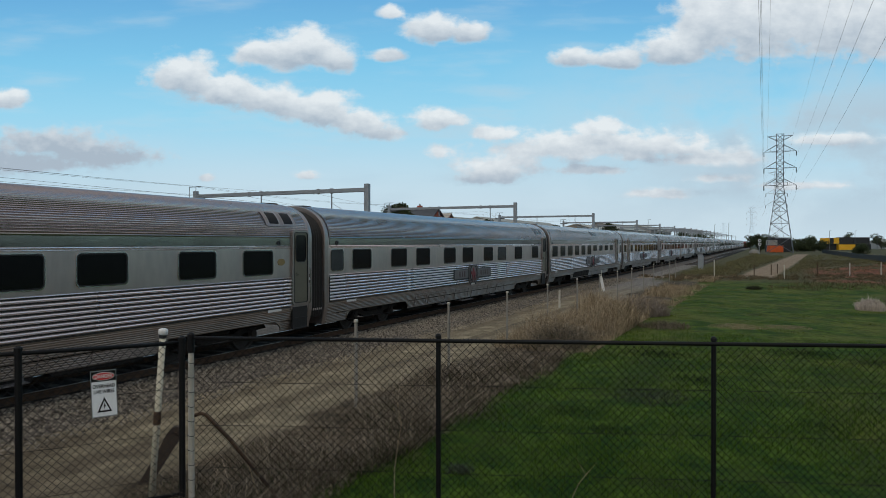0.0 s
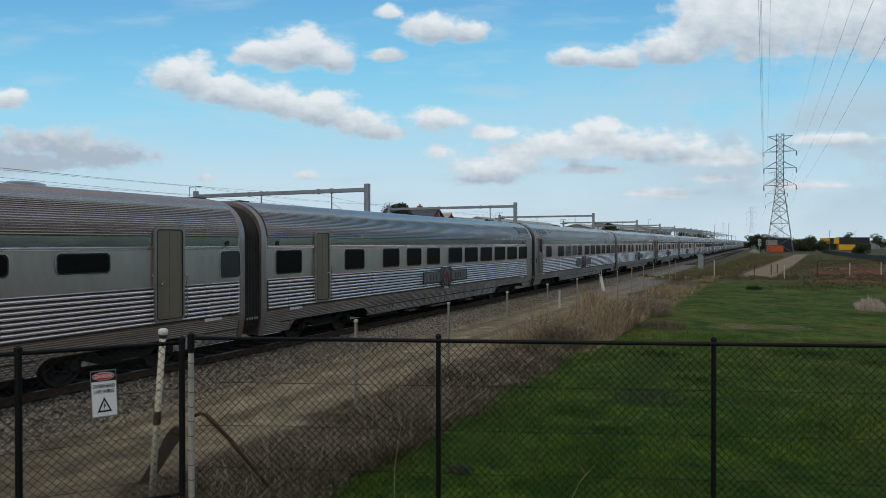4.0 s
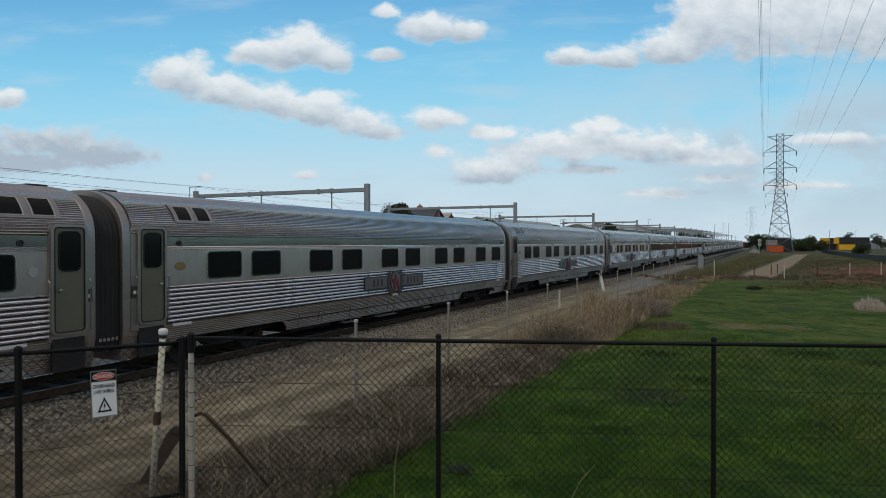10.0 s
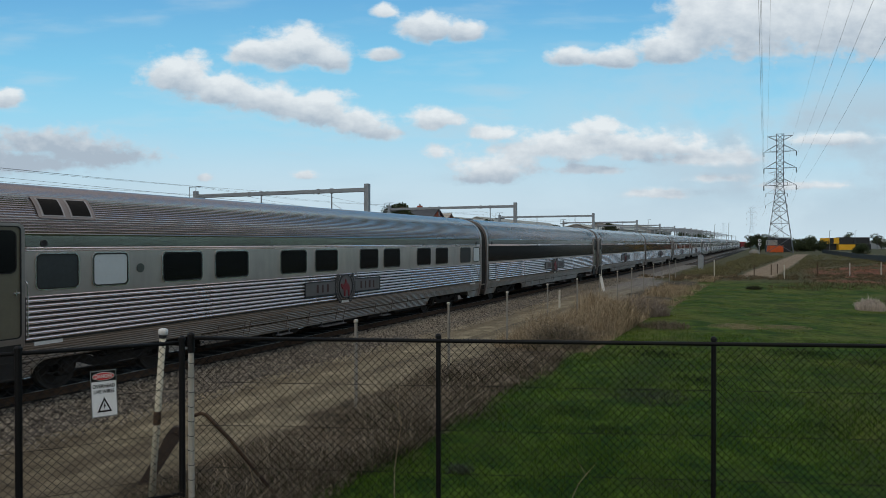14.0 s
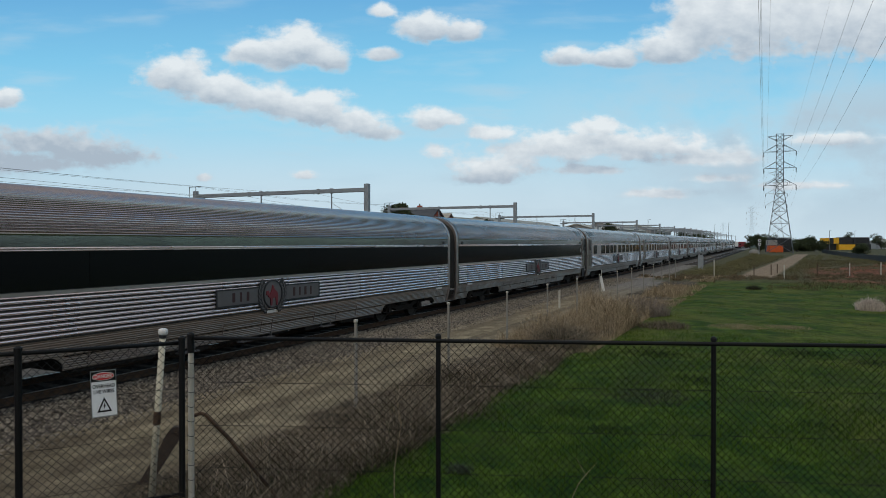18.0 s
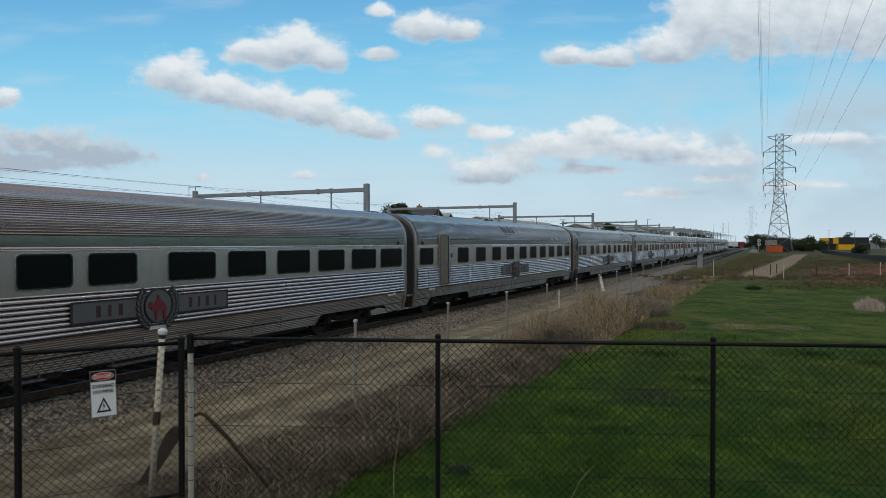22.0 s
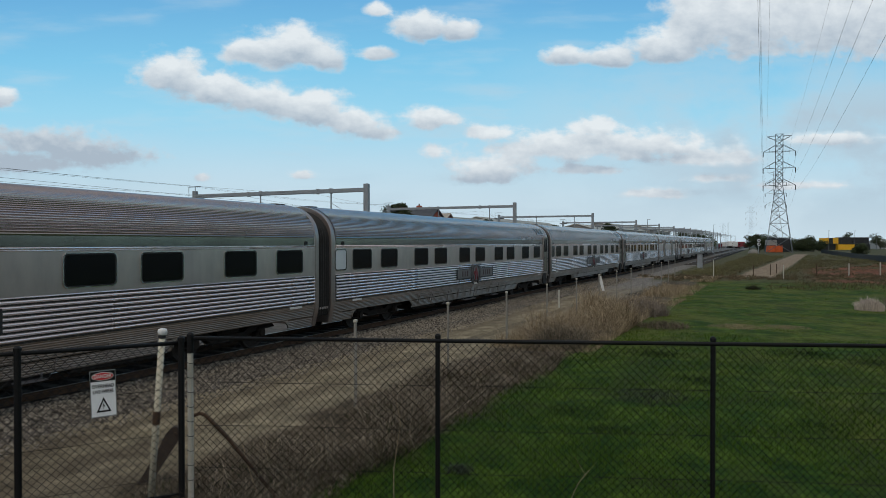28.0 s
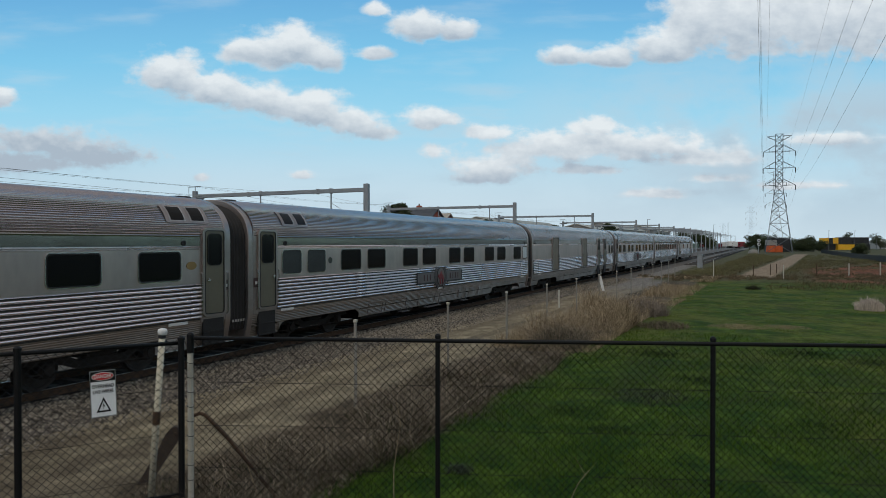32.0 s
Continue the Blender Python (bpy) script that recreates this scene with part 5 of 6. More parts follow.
def sleeper_b(k, left_kind="g", **more):
    TRAIN.append(carriage(k, [(0.58, 1.18, left_kind)] + run(DOOR_RIGHT_B), [RIGHT_D], right_door=True, skylights=[SKY_R2], **more))


def sleeper_a(k, **more):
    TRAIN.append(carriage(k, run(DOOR_LEFT_A), [LEFT_D], left_door=True, skylights=[SKY_L2], **more))


TRAIN.append(carriage(0, run([1.6, 4.2, 6.1, 8.7, 10.6, 13.2, 14.55, 16.44, 19.07, 21.26]), [RIGHT_D], right_door=True, skylights=[SKY_R2], disc_at=22.81, disc_mat=GOLD))
TRAIN.append(carriage(1, [(0.69, 1.36, "g")] + run([1.95, 4.59, 6.61, 9.19, 11.20, 13.78, 15.72, 18.32, 21.36], {6: "g"}), [RIGHT_D], right_door=True, skylights=[SKY_R2]))
TRAIN.append(carriage(2, run([0.98, 2.93, 4.87, 6.78, 8.70, 10.61]) + [(12.57, 13.77, "h"), (14.68, 15.88, "h"), (16.82, 18.0, "h"), (18.96, 20.14, "h"), (23.40, 24.05, "g")], [(21.28, 22.12, True)], skylights=[(12.35, 14.05, 3)], housing=12.5, vents=(14.9, 16.2, 17.6, 19.2), grille=7.0))
TRAIN.append(carriage(3, [(0.96, 2.11)] + run([4.48, 6.98, 8.81, 10.55]) + [(12.62, 14.06), (14.42, 15.92), (16.30, 17.80), (18.20, 19.70), (20.07, 21.58), (21.96, 23.33)], [(2.80, 3.50, True)], right_door=True, skylights=[SKY_R3]))
TRAIN.append(carriage(4, [(a, b, "c" if i in (2, 3, 10) else "") for i, (a, b) in enumerate(LOUNGE)], [(0.98, 1.60, 2)], left_door=True, left_end=1.74, skylights=[SKY_L3], disc_at=2.12, disc_mat=WHITE))
sleeper_b(5, disc_at=22.94, disc_mat=PLATE_RIM)
sleeper_a(6, disc_at=1.95, disc_mat=GOLD)
sleeper_a(7, disc_at=1.97, disc_mat=GOLD)
TRAIN.append(carriage(8, [(1.78, 2.62, "g"), (3.0, 3.82, "b")] + TWINS + [(21.70, 22.85, "g"), (23.22, 23.94, "b")], [LEFT_D], left_door=True, skylights=[SKY_L2], disc_at=4.15, disc_mat=PALE_CURTAIN))
BAND_LABEL = "stainless-steel carriage with one long band of dark windows"
TRAIN.append(carriage(9, [], [RIGHT_D], right_door=True, skylights=[SKY_RB], band=(0.60, PITCH - 1.42), letter="G", letter_at=PITCH - 1.52, label=BAND_LABEL))
TRAIN.append(carriage(10, [], [LEFT_D], left_door=True, skylights=[SKY_L2], band=(1.56, PITCH - 0.60), letter="F", letter_at=1.66, label=BAND_LABEL))
TRAIN.append(carriage(11, [], [RIGHT_D], right_door=True, skylights=[SKY_RB], band=(0.60, PITCH - 1.42), letter="E", letter_at=PITCH - 1.52, diamond=22.89, label=BAND_LABEL))
TRAIN.append(carriage(12, [w for w in LOUNGE], [(0.90, 1.60, False)], left_door=True, left_end=1.74, skylights=[SKY_L3], diamond=2.05))
TRAIN.append(carriage(13, run([0.80, 4.55, 6.71, 8.85, 10.96, 13.10, 15.0, 16.9, 18.82, 20.68, 22.56]), [(2.55, 3.45, True)], skylights=[(10.75, 12.5, 3)], vents=(4.6, 6.0, 7.4), disc_at=3.84, disc_mat=PALE_CURTAIN))
TRAIN.append(carriage(14, [(1.84, 2.64, "g")] + run([3.03, 5.65, 7.62, 10.20, 12.14, 14.73, 16.7, 19.33, 21.24], {2: "g"}) + [(23.15, 24.0, "g")], [LEFT_D], left_door=True, skylights=[SKY_L2]))
sleeper_a(15)
sleeper_b(16, "b")
sleeper_b(17, disc_at=22.94, disc_mat=GOLD)
TRAIN.append(carriage(18, [(1.80, 2.64, "g"), (3.02, 3.88, "g")] + TWINS + [(21.70, 22.85), (23.22, 23.94, "b")], [LEFT_D], left_door=True, skylights=[SKY_L2], disc_at=4.17, disc_mat=PALE_CURTAIN))
TRAIN.append(carriage(19, [(22.1, 22.7), (23.2, 23.8)], [(4.6, 6.0, True), (12.5, 13.9, True), (17.7, 18.5, False), (20.1, 20.9, False)], emblem=False, name="baggage_carriage", label="stainless-steel baggage carriage with wide loading doors"))
TRAIN.append(carriage(20, run([2.2, 4.3, 6.9, 8.8, 11.4, 13.3, 15.9, 17.8, 20.4, 22.4]), [LEFT_D], left_door=True, skylights=[SKY_L2]))
TRAIN.append(carriage(21, run([1.2, 3.2, 5.2, 7.2, 9.2, 11.2, 13.2, 15.2, 17.2, 19.2, 21.2], None, 1.4), [RIGHT_D], right_door=True, skylights=[SKY_R2], emblem=False))
TRAIN.append(carriage(22, run([8.0, 14.5]), [(1.6, 3.0, True), (19.4, 20.8, True)], emblem=False, name="baggage_carriage", label="stainless-steel baggage carriage at the train's end"))


# ---- plants ----
def stems(count, seed, place, tall, width, lean):
    """Thin bent stems or blades; place(rnd) gives s, p and a scale."""
    rnd = random.Random(seed)
    v, f = [], []
    for _ in range(count):
        s, p, k = place(rnd)
        if k <= 0.02:
            continue
        h = rnd.uniform(*tall) * k
        a, b = rnd.uniform(0, 6.28), rnd.uniform(0, 6.28)
        d = h * rnd.uniform(0.1, lean)
        w = width * rnd.uniform(0.6, 1.3)
        z = mound(s, p) - 0.01
        cx, cy = math.cos(a) * w, math.sin(a) * w
        lx, ly = math.cos(b) * d, math.sin(b) * d
        n = len(v)
        kx, ky = rnd.uniform(-0.25, 0.25) * d, rnd.uniform(-0.25, 0.25) * d
        x1, y1, x2, y2 = s + lx * 0.25 + kx, p + ly * 0.25 + ky, s + lx * 0.7 - kx, p + ly * 0.7 - ky
        v += [(s - cx, p - cy, z), (s + cx, p + cy, z), (x1 + cx * 0.9, y1 + cy * 0.9, z + h * 0.45), (x1 - cx * 0.9, y1 - cy * 0.9, z + h * 0.45), (x2 + cx * 0.6, y2 + cy * 0.6, z + h * 0.78), (x2 - cx * 0.6, y2 - cy * 0.6, z + h * 0.78), (s + lx * 1.25, p + ly * 1.25, z + h * rnd.uniform(0.7, 1.0))]
        f += [(n, n + 1, n + 2, n + 3), (n + 3, n + 2, n + 4, n + 5), (n + 5, n + 4, n + 6)]
    sh = Shape()
    sh.v, sh.f = v, f
    return sh


def patch(s, p, scale, seed):
    return noise.noise((s * scale, p * scale, seed))


def in_field(rnd):
    s = 3.5 + 22 * rnd.random() ** 1.5
    p = 5.2 - rnd.random() * min(22.0, 3.5 + s * 0.75)
    q = patch(s, p, 0.45, 3.0)
    return s, p, 0.75 + 0.7 * q + 0.3 * patch(s, p, 1.6, 8.0)


def in_brush(rnd):
    s = 2.0 + 26 * rnd.random() ** 1.25
    p = 5.0 + 2.9 * rnd.random() ** 1.15 + 0.4 * patch(s, 0, 0.4, 1.0)
    edge = min(1.0, max(0.0, (7.5 + 0.7 * patch(s, 1, 0.35, 4.0) - p) / 1.1))
    return s, p, edge * (0.50 + 1.5 * patch(s, p, 0.55, 12.0) + 0.7 * patch(s, p, 1.9, 5.0)) * (0.95 if s < 15 else 0.85)


def in_tall_brush(rnd):
    s = 19.5 + 19 * rnd.random()
    p = 4.6 + 3.2 * rnd.random() ** 1.2
    k = 0.45 + 1.3 * patch(s, p, 0.30, 21.0) + 0.6 * patch(s, p, 1.3, 17.0)
    if s < 23:
        k *= 0.6
    if s > 31:
        k *= max(0.25, 1 - (s - 31) / 9)
    return s, p, k


def in_far_brush(rnd):
    s = 36 + 30 * rnd.random()
    p = 4.2 + 2.8 * rnd.random() - (s - 36) * 0.01
    return s, p, 0.12 + 1.2 * patch(s, p, 0.25, 33.0) + 0.5 * patch(s, p, 1.1, 3.0)


def in_scrub(rnd):
    s = 52 + 90 * rnd.random()
    p = 5.0 - 50 * rnd.random()
    return s, p, max(0.0, 0.42 + 0.5 * patch(s, p, 0.10, 44.0) + 1.0 * patch(s, p, 0.37, 6.0) + 0.5 * patch(s, p, 1.2, 7.0)) * (0.6 if p < -3 and 66 < s < 98 else 1) * (0 if abs(p - 0.75 + (s - 74) * 0.067) < 2.0 or (p > 0 and abs(s - 72.6 + 0.6 * p) < 2) else 1)


def clump(s, p, r):
    def place(rnd):
        a, q = rnd.uniform(0, 6.28), rnd.random() ** 0.6
        return s + r * q * math.cos(a), p + r * q * math.sin(a), 1.15 - 0.6 * q
    return place


solid("grass", stems(95000, 1, in_field, (0.05, 0.13), 0.006, 0.9).mesh("grass", BLADE), track(0, 0), "short dense green grass of the field", "grass", kind="stuff")


def in_far_field(rnd):
    s = 18 + 42 * rnd.random()
    p = 4.8 - 32 * rnd.random() ** 1.2
    return s, p, 0.7 + 0.9 * patch(s, p, 0.6, 3.0) + 0.5 * patch(s, p, 1.8, 9.0)


solid("grass", stems(70000, 14, in_far_field, (0.02, 0.065), 0.011, 1.2).mesh("grass", random_island("far_grass_blades", (0.045, 0.082, 0.007), (0.118, 0.150, 0.020))), track(0, 0), "uneven green grass farther out in the field", "grass", kind="stuff")
solid("dry_brush", stems(44000, 2, in_brush, (0.22, 0.80), 0.0036, 1.8).mesh("dry_brush", DRY), track(0, 0), "tangled dry brown stems along the service track", "dry brush", kind="stuff")
solid("dry_twigs", stems(5200, 9, in_brush, (0.35, 1.1), 0.0034, 2.2).mesh("dry_twigs", random_island("bleached_twigs", (0.19, 0.155, 0.11), (0.55, 0.465, 0.35))), track(0, 0), "bleached dead twigs lying through the brush", "dead twigs", kind="stuff")
solid("green_weeds", stems(15000, 12, in_brush, (0.10, 0.40), 0.006, 0.8).mesh("green_weeds", random_island("weed_leaves", (0.020, 0.034, 0.010), (0.065, 0.080, 0.025))), track(0, 0), "low green weeds among the dry stems", "weeds", kind="stuff")
solid("tall_dry_grass", stems(22000, 3, in_tall_brush, (0.5, 1.45), 0.005, 1.1).mesh("tall_dry_grass", DRY_PALE), track(0, 0), "tall golden dry grass in clumps", "dry grass", kind="stuff")
solid("tall_dry_grass", stems(9000, 4, in_far_brush, (0.3, 0.9), 0.009, 0.9).mesh("tall_dry_grass", DRY_PALE), track(0, 0), "golden dry grass beside the ballast", "dry grass", kind="stuff")
solid("scrub", stems(85000, 6, in_scrub, (0.12, 0.48), 0.022, 1.3).mesh("scrub", random_island("scrub_leaves", (0.055, 0.060, 0.024), (0.17, 0.138, 0.075))), track(0, 0), "low green and brown scrub beyond the field", "scrub", kind="stuff")
for s, p, r, n, tall, mat, label in (
    (38.1, -4.45, 0.62, 2600, (0.3, 0.75), random_island("pale_twigs", (0.34, 0.29, 0.24), (0.78, 0.68, 0.58)), "pale dead bush standing in the grass"), (38.9, -5.7, 0.5, 900, (0.4, 1.0), DRY, "dark dead bush in the grass"),
    (52.3, 0.85, 0.5, 600, (0.15, 0.45), random_island("dark_bush", (0.020, 0.026, 0.014), (0.06, 0.06, 0.03)), "low dark bush in the grass"),
    (28.2, 1.0, 1.1, 1500, (0.03, 0.09), DRY_PALE, "patch of straw in the grass"),
    (28.9, -0.7, 0.9, 900, (0.03, 0.09), DRY_PALE, "patch of straw in the grass"), (27.2, 3.6, 1.0, 1100, (0.1, 0.4), DRY, "patch of dry stems in the grass"),
    (14.6, 2.15, 0.85, 1000, (0.04, 0.15), random_island("dark_weed", (0.016, 0.030, 0.014), (0.09, 0.105, 0.07)), "dark weed patch in the grass"), (17.0, 1.4, 0.6, 450, (0.04, 0.11), DEEP_WEED, "dark weed patch in the grass"), (20.6, 3.1, 0.8, 500, (0.04, 0.11), DEEP_WEED, "dark weed patch in the grass"), (12.8, 3.4, 0.5, 350, (0.04, 0.10), DEEP_WEED, "dark weed patch in the grass"),
    (20.4, 2.6, 0.7, 500, (0.04, 0.12), DEEP_WEED, "dark weed patch in the grass"), (22.3, -1.0, 0.9, 700, (0.04, 0.12), DEEP_WEED, "dark weed patch in the grass"), (21.6, -2.6, 0.7, 450, (0.04, 0.12), DEEP_WEED, "dark weed patch in the grass"),
    (13.7, -0.9, 0.6, 420, (0.04, 0.11), DEEP_WEED, "dark weed patch in the grass"), (11.7, 2.4, 0.4, 260, (0.04, 0.11), DEEP_WEED, "dark weed patch in the grass"),
    (8.77, 3.92, 0.2, 260, (0.05, 0.14), random_island("grey_weed", (0.03, 0.045, 0.03), (0.08, 0.10, 0.06)), "small grey weed in the grass"),
    (31.5, 5.2, 1.3, 2600, (0.4, 1.1), random_island("grey_dead_stems", (0.13, 0.105, 0.085), (0.33, 0.28, 0.23)), "grey dead bush slumping into the grass"),
):
    solid("bush", stems(n, int(s * 10), clump(s, p, r), tall, 0.006 if s < 35 else 0.008, 0.6 if "pale dead" in label else 1.5).mesh("bush", mat), track(0, 0), label, "bush", "bushes in the field")


def long_stalk(x, y, pts, r, label):
    st = thing("dry_stalk", pose(x, y, 0), label, "stalk", "dry stalks")
    part("stem", Shape().path(pts, r, 5, 0.4).mesh("stem", DRY_PALE), st)
    for a, b in ((pts[2], (pts[2][0] + 0.22, pts[2][1], pts[2][2] + 0.25)), (pts[3], (pts[3][0] - 0.12, pts[3][1], pts[3][2] + 0.22))):
        part("twig", Shape().path([a, b], r * 0.5, 4, 0.4).mesh("twig", DRY_PALE), st)


long_stalk(-0.62, 8.6, [(0, 0, 0), (0.0, 0, 0.35), (0.04, 0, 0.65), (0.09, 0.02, 0.95), (0.03, 0, 1.25)], 0.009, "pale dry thistle stalk by the fence")
long_stalk(-2.3, 8.5, [(0, 0, 0), (-0.08, 0, 0.25), (-0.16, 0, 0.5), (-0.2, 0, 0.7), (-0.27, 0, 0.85)], 0.007, "pale dry thistle stalk by the fence")
long_stalk(1.55, 8.3, [(0, 0, 0), (0.05, 0, 0.15), (0.12, 0, 0.30), (0.2, 0, 0.4), (0.25, 0, 0.46)], 0.006, "pale dry grass stalk in the field")


def leaf_cloud(rnd, centres, count, size):
    sh = Shape()
    for _ in range(count):
        c, r = rnd.choice(centres)
        d = Vector((rnd.gauss(0, 1), rnd.gauss(0, 1), rnd.gauss(0, 1))).normalized() * r * rnd.uniform(0.55, 1.05)
        p = c + Vector((d.x, d.y, d.z * 0.75))
        a = Vector((rnd.gauss(0, 1), rnd.gauss(0, 1), rnd.gauss(0, 1))).normalized() * size * rnd.uniform(0.5, 1.3)
        b = a.orthogonal().normalized() * size * 0.55
        sh.add([p - a, p + b, p + a, p - b], [(0, 1, 2, 3)])
    return sh


def shrub_bank(seed, count, place, leaves, size, mat, label):
    """Low rounded shrubs, each a loose cloud of small leaves."""
    rnd = random.Random(seed)
    sh = Shape()
    for _ in range(count):
        s, p, r = place(rnd)
        z = mound(s, p)
        for _ in range(leaves):
            d = Vector((rnd.gauss(0, 1), rnd.gauss(0, 1), abs(rnd.gauss(0, 1)))).normalized() * r * rnd.uniform(0.5, 1.1)
            c = Vector((s + d.x * 1.5, p + d.y * 1.2, z + d.z * 0.75))
            a = Vector((rnd.gauss(0, 1), rnd.gauss(0, 1), rnd.gauss(0, 1))).normalized() * size * rnd.uniform(0.5, 1.4)
            b = a.orthogonal().normalized() * size * 0.4
            sh.add([c - a, c + b, c + a, c - b], [(0, 1, 2, 3)])
    solid("shrubs", sh.mesh("shrubs", mat), track(0, 0), label, "shrubs", kind="stuff")


def cart_line(s):
    return 0.75 - (s - 74) * 0.067


def by_the_line(rnd):
    s = 72 + 105 * rnd.random() ** 1.3
    p = cart_line(s) + 2.4 + 4.6 * rnd.random()
    return s, p, rnd.uniform(0.25, 0.75)


def past_the_cart_track(rnd):
    s = 84 + 110 * rnd.random() ** 1.3
    p = cart_line(s) - 2.2 - 26 * rnd.random() ** 1.3
    dug = 76 < s < 104 and p < -4.5
    return s, p, rnd.uniform(0.2, 0.7) * (0.35 if dug else 1)


def field_edge(rnd):
    y = rnd.uniform(58, 66)
    x = rnd.uniform(19, 52)
    s, p = x * math.sin(TH) + y * math.cos(TH), y * math.sin(TH) - x * math.cos(TH)
    return s, p, rnd.uniform(0.10, 0.42) * (0 if abs(p - cart_line(s)) < 1.7 and s > 70 else 1)


shrub_bank(61, 260, by_the_line, 120, 0.065, SHRUB, "low olive shrubs between the rails and the cart track")
shrub_bank(62, 300, past_the_cart_track, 100, 0.07, SHRUB, "low olive and brown shrubs on the waste ground")
shrub_bank(63, 300, field_edge, 80, 0.06, random_island("brown_shrub_leaves", (0.040, 0.034, 0.018), (0.19, 0.145, 0.085)), "dry brown weeds along the field's edge")


def tree(x, y, h, w, seed, label, z=0.0, trunk=0.35, count=3200, name="tree"):
    rnd = random.Random(seed)
    tr = thing(name, pose(x, y, z), label, "tree", "background trees")
    sh = Shape().path([(0, 0, -0.2), (0.05 * w, 0, h * trunk * 0.6), (0.02 * w, 0.03 * w, h * trunk), (0, 0, h * 0.75)], 0.035 * h, 8, 0.3)
    centres = []
    for i in range(9):
        a = rnd.uniform(0, 6.28)
        q = rnd.uniform(0.1, 0.75) * w / 2
        c = Vector((q * math.cos(a), q * math.sin(a), h * rnd.uniform(trunk + 0.1, 0.88)))
        centres.append((c, w * rnd.uniform(0.16, 0.28)))
        sh.path([(0, 0, h * trunk * rnd.uniform(0.7, 1.2)), c * 0.6 + Vector((0, 0, h * 0.15)), c], 0.014 * h, 5, 0.3)
    part("trunk", sh.mesh("trunk", BARK), tr)
    part("crown", leaf_cloud(rnd, centres, count, 0.018 * w + 0.09).mesh("crown", LEAF), tr, "ragged grey-green crown")


def tree_at(s, p, h, w, seed, count=3200):
    q = spot(s, p)
    tree(q.x, q.y, h, w, seed, "dark green tree behind the railway", count=count)


for i, (s, p, h, w) in enumerate(((83, 47, 9.5, 4.4), (86.5, 48, 8.9, 4.2), (125, 50, 8.7, 4.5), (131, 52, 8.2, 4), (172, 52, 9.2, 7), (215, 44, 10.5, 8), (330, 46, 9.5, 8), (400, 42, 10, 10), (430, 44, 9.5, 12), (470, 40, 10.5, 14), (510, 42, 10.5, 14), (300, 52, 8, 6))):
    tree_at(s, p, h, w, 50 + i)
for i, (x, y, h, w) in enumerate(((112, 240, 6.4, 6.5), (116, 243, 5.6, 6), (129.5, 248, 3.8, 6), (127, 244, 4.6, 7), (131, 246, 5.2, 8), (135, 247, 5.0, 7), (122.5, 240, 4.2, 6), (138.5, 248, 4.2, 6), (147, 325, 7.2, 7), (152, 328, 6.6, 7), (128, 330, 7.0, 9), (136, 345, 6.4, 8), (199, 420, 8.5, 9), (206, 425, 7.5, 8), (161, 330, 7.5, 5), (197, 330, 8.5, 7), (213, 330, 8, 8), (228, 335, 8, 9), (248, 340, 9, 10), (100, 330, 5, 9), (112, 360, 5, 10), (92, 340, 5, 9), (118, 190, 2.6, 6))):
    tree(x, y, h, w, 80 + i, "dark green tree beyond the field", trunk=0.12, count=3000)


# ---- beyond the field ----
def container(x, y, w, d, h, mat, turn, label, z=0.0, group="shipping containers"):
    co = thing("shipping_container", pose(x, y, z, 0, 0, turn), label, "container", group)
    part("body", Shape().box(0, w, 0, d, 0.1, h, 0.03).mesh("body", mat), co)
    n = int(w / 0.3)
    sh = Shape()
    prof = []
    for i in range(n):
        a = 0.15 + (w - 0.3) * i / n
        q = (w - 0.3) / n
        prof += [(a, -0.005), (a + q * 0.35, -0.005), (a + q * 0.5, -0.05), (a + q * 0.85, -0.05)]
    sh.add([(x_, y_, z_) for z_ in (0.22, h - 0.12) for x_, y_ in prof], [(i, i + 1, len(prof) + i + 1, len(prof) + i) for i in range(len(prof) - 1)])
    part("corrugated_side", sh.mesh("corrugated_side", mat), co)
    for cx in (0.08, w - 0.08):
        part("corner_post", Shape().box(cx - 0.08, cx + 0.08, -0.07, 0.05, 0, h + 0.03, 0.02).mesh("corner_post", mat), co)
    part("top_beam", Shape().box(0.1, w - 0.1, -0.06, 0.04, h - 0.1, h + 0.02, 0.015).mesh("top_beam", mat), co)
    return co


container(109.0, 226, 2.0, 2.4, 2.3, ORANGE, 0, "orange shipping container beyond the field")
container(111.1, 226, 2.3, 2.4, 2.3, ORANGE, 0, "bright orange shipping container beyond the field")
container(109.0, 226, 2.4, 3, 1.8, SHED_WALL, 0, "pale site hut stacked on an orange container", 2.325)
container(111.6, 232, 7.4, 3, 2.4, DARK_BOX, 0, "dark container behind the orange ones")
container(112.4, 232, 6.6, 3, 2.4, DARK_BOX, 0, "dark container stacked on another", 2.43)
for x, y, w, h, z, mat, label in (
    (168.0, 300, 3.0, 2.6, 2.75, YELLOW, "yellow container end on the upper row"), (172.8, 300, 2.4, 2.7, 2.75, YELLOW, "yellow container on the upper row"),
    (167.0, 301, 23, 2.75, 0.0, DARK_BOX, "long dark container on the ground"), (175.3, 300, 6.2, 2.9, 2.75, DARK_BOX, "dark container stacked on another"), (181.7, 300, 7.0, 2.9, 2.75, DARK_BOX, "dark container stacked on another"), (174.6, 299, 7.2, 2.5, 0.0, YELLOW, "yellow container on the ground"),
    (171.1, 299.9, 1.6, 2.6, 2.75, DARK_BOX, "dark container stacked on another"),
):
    container(x, y, w, 2.4, h, mat, 0, label, z)


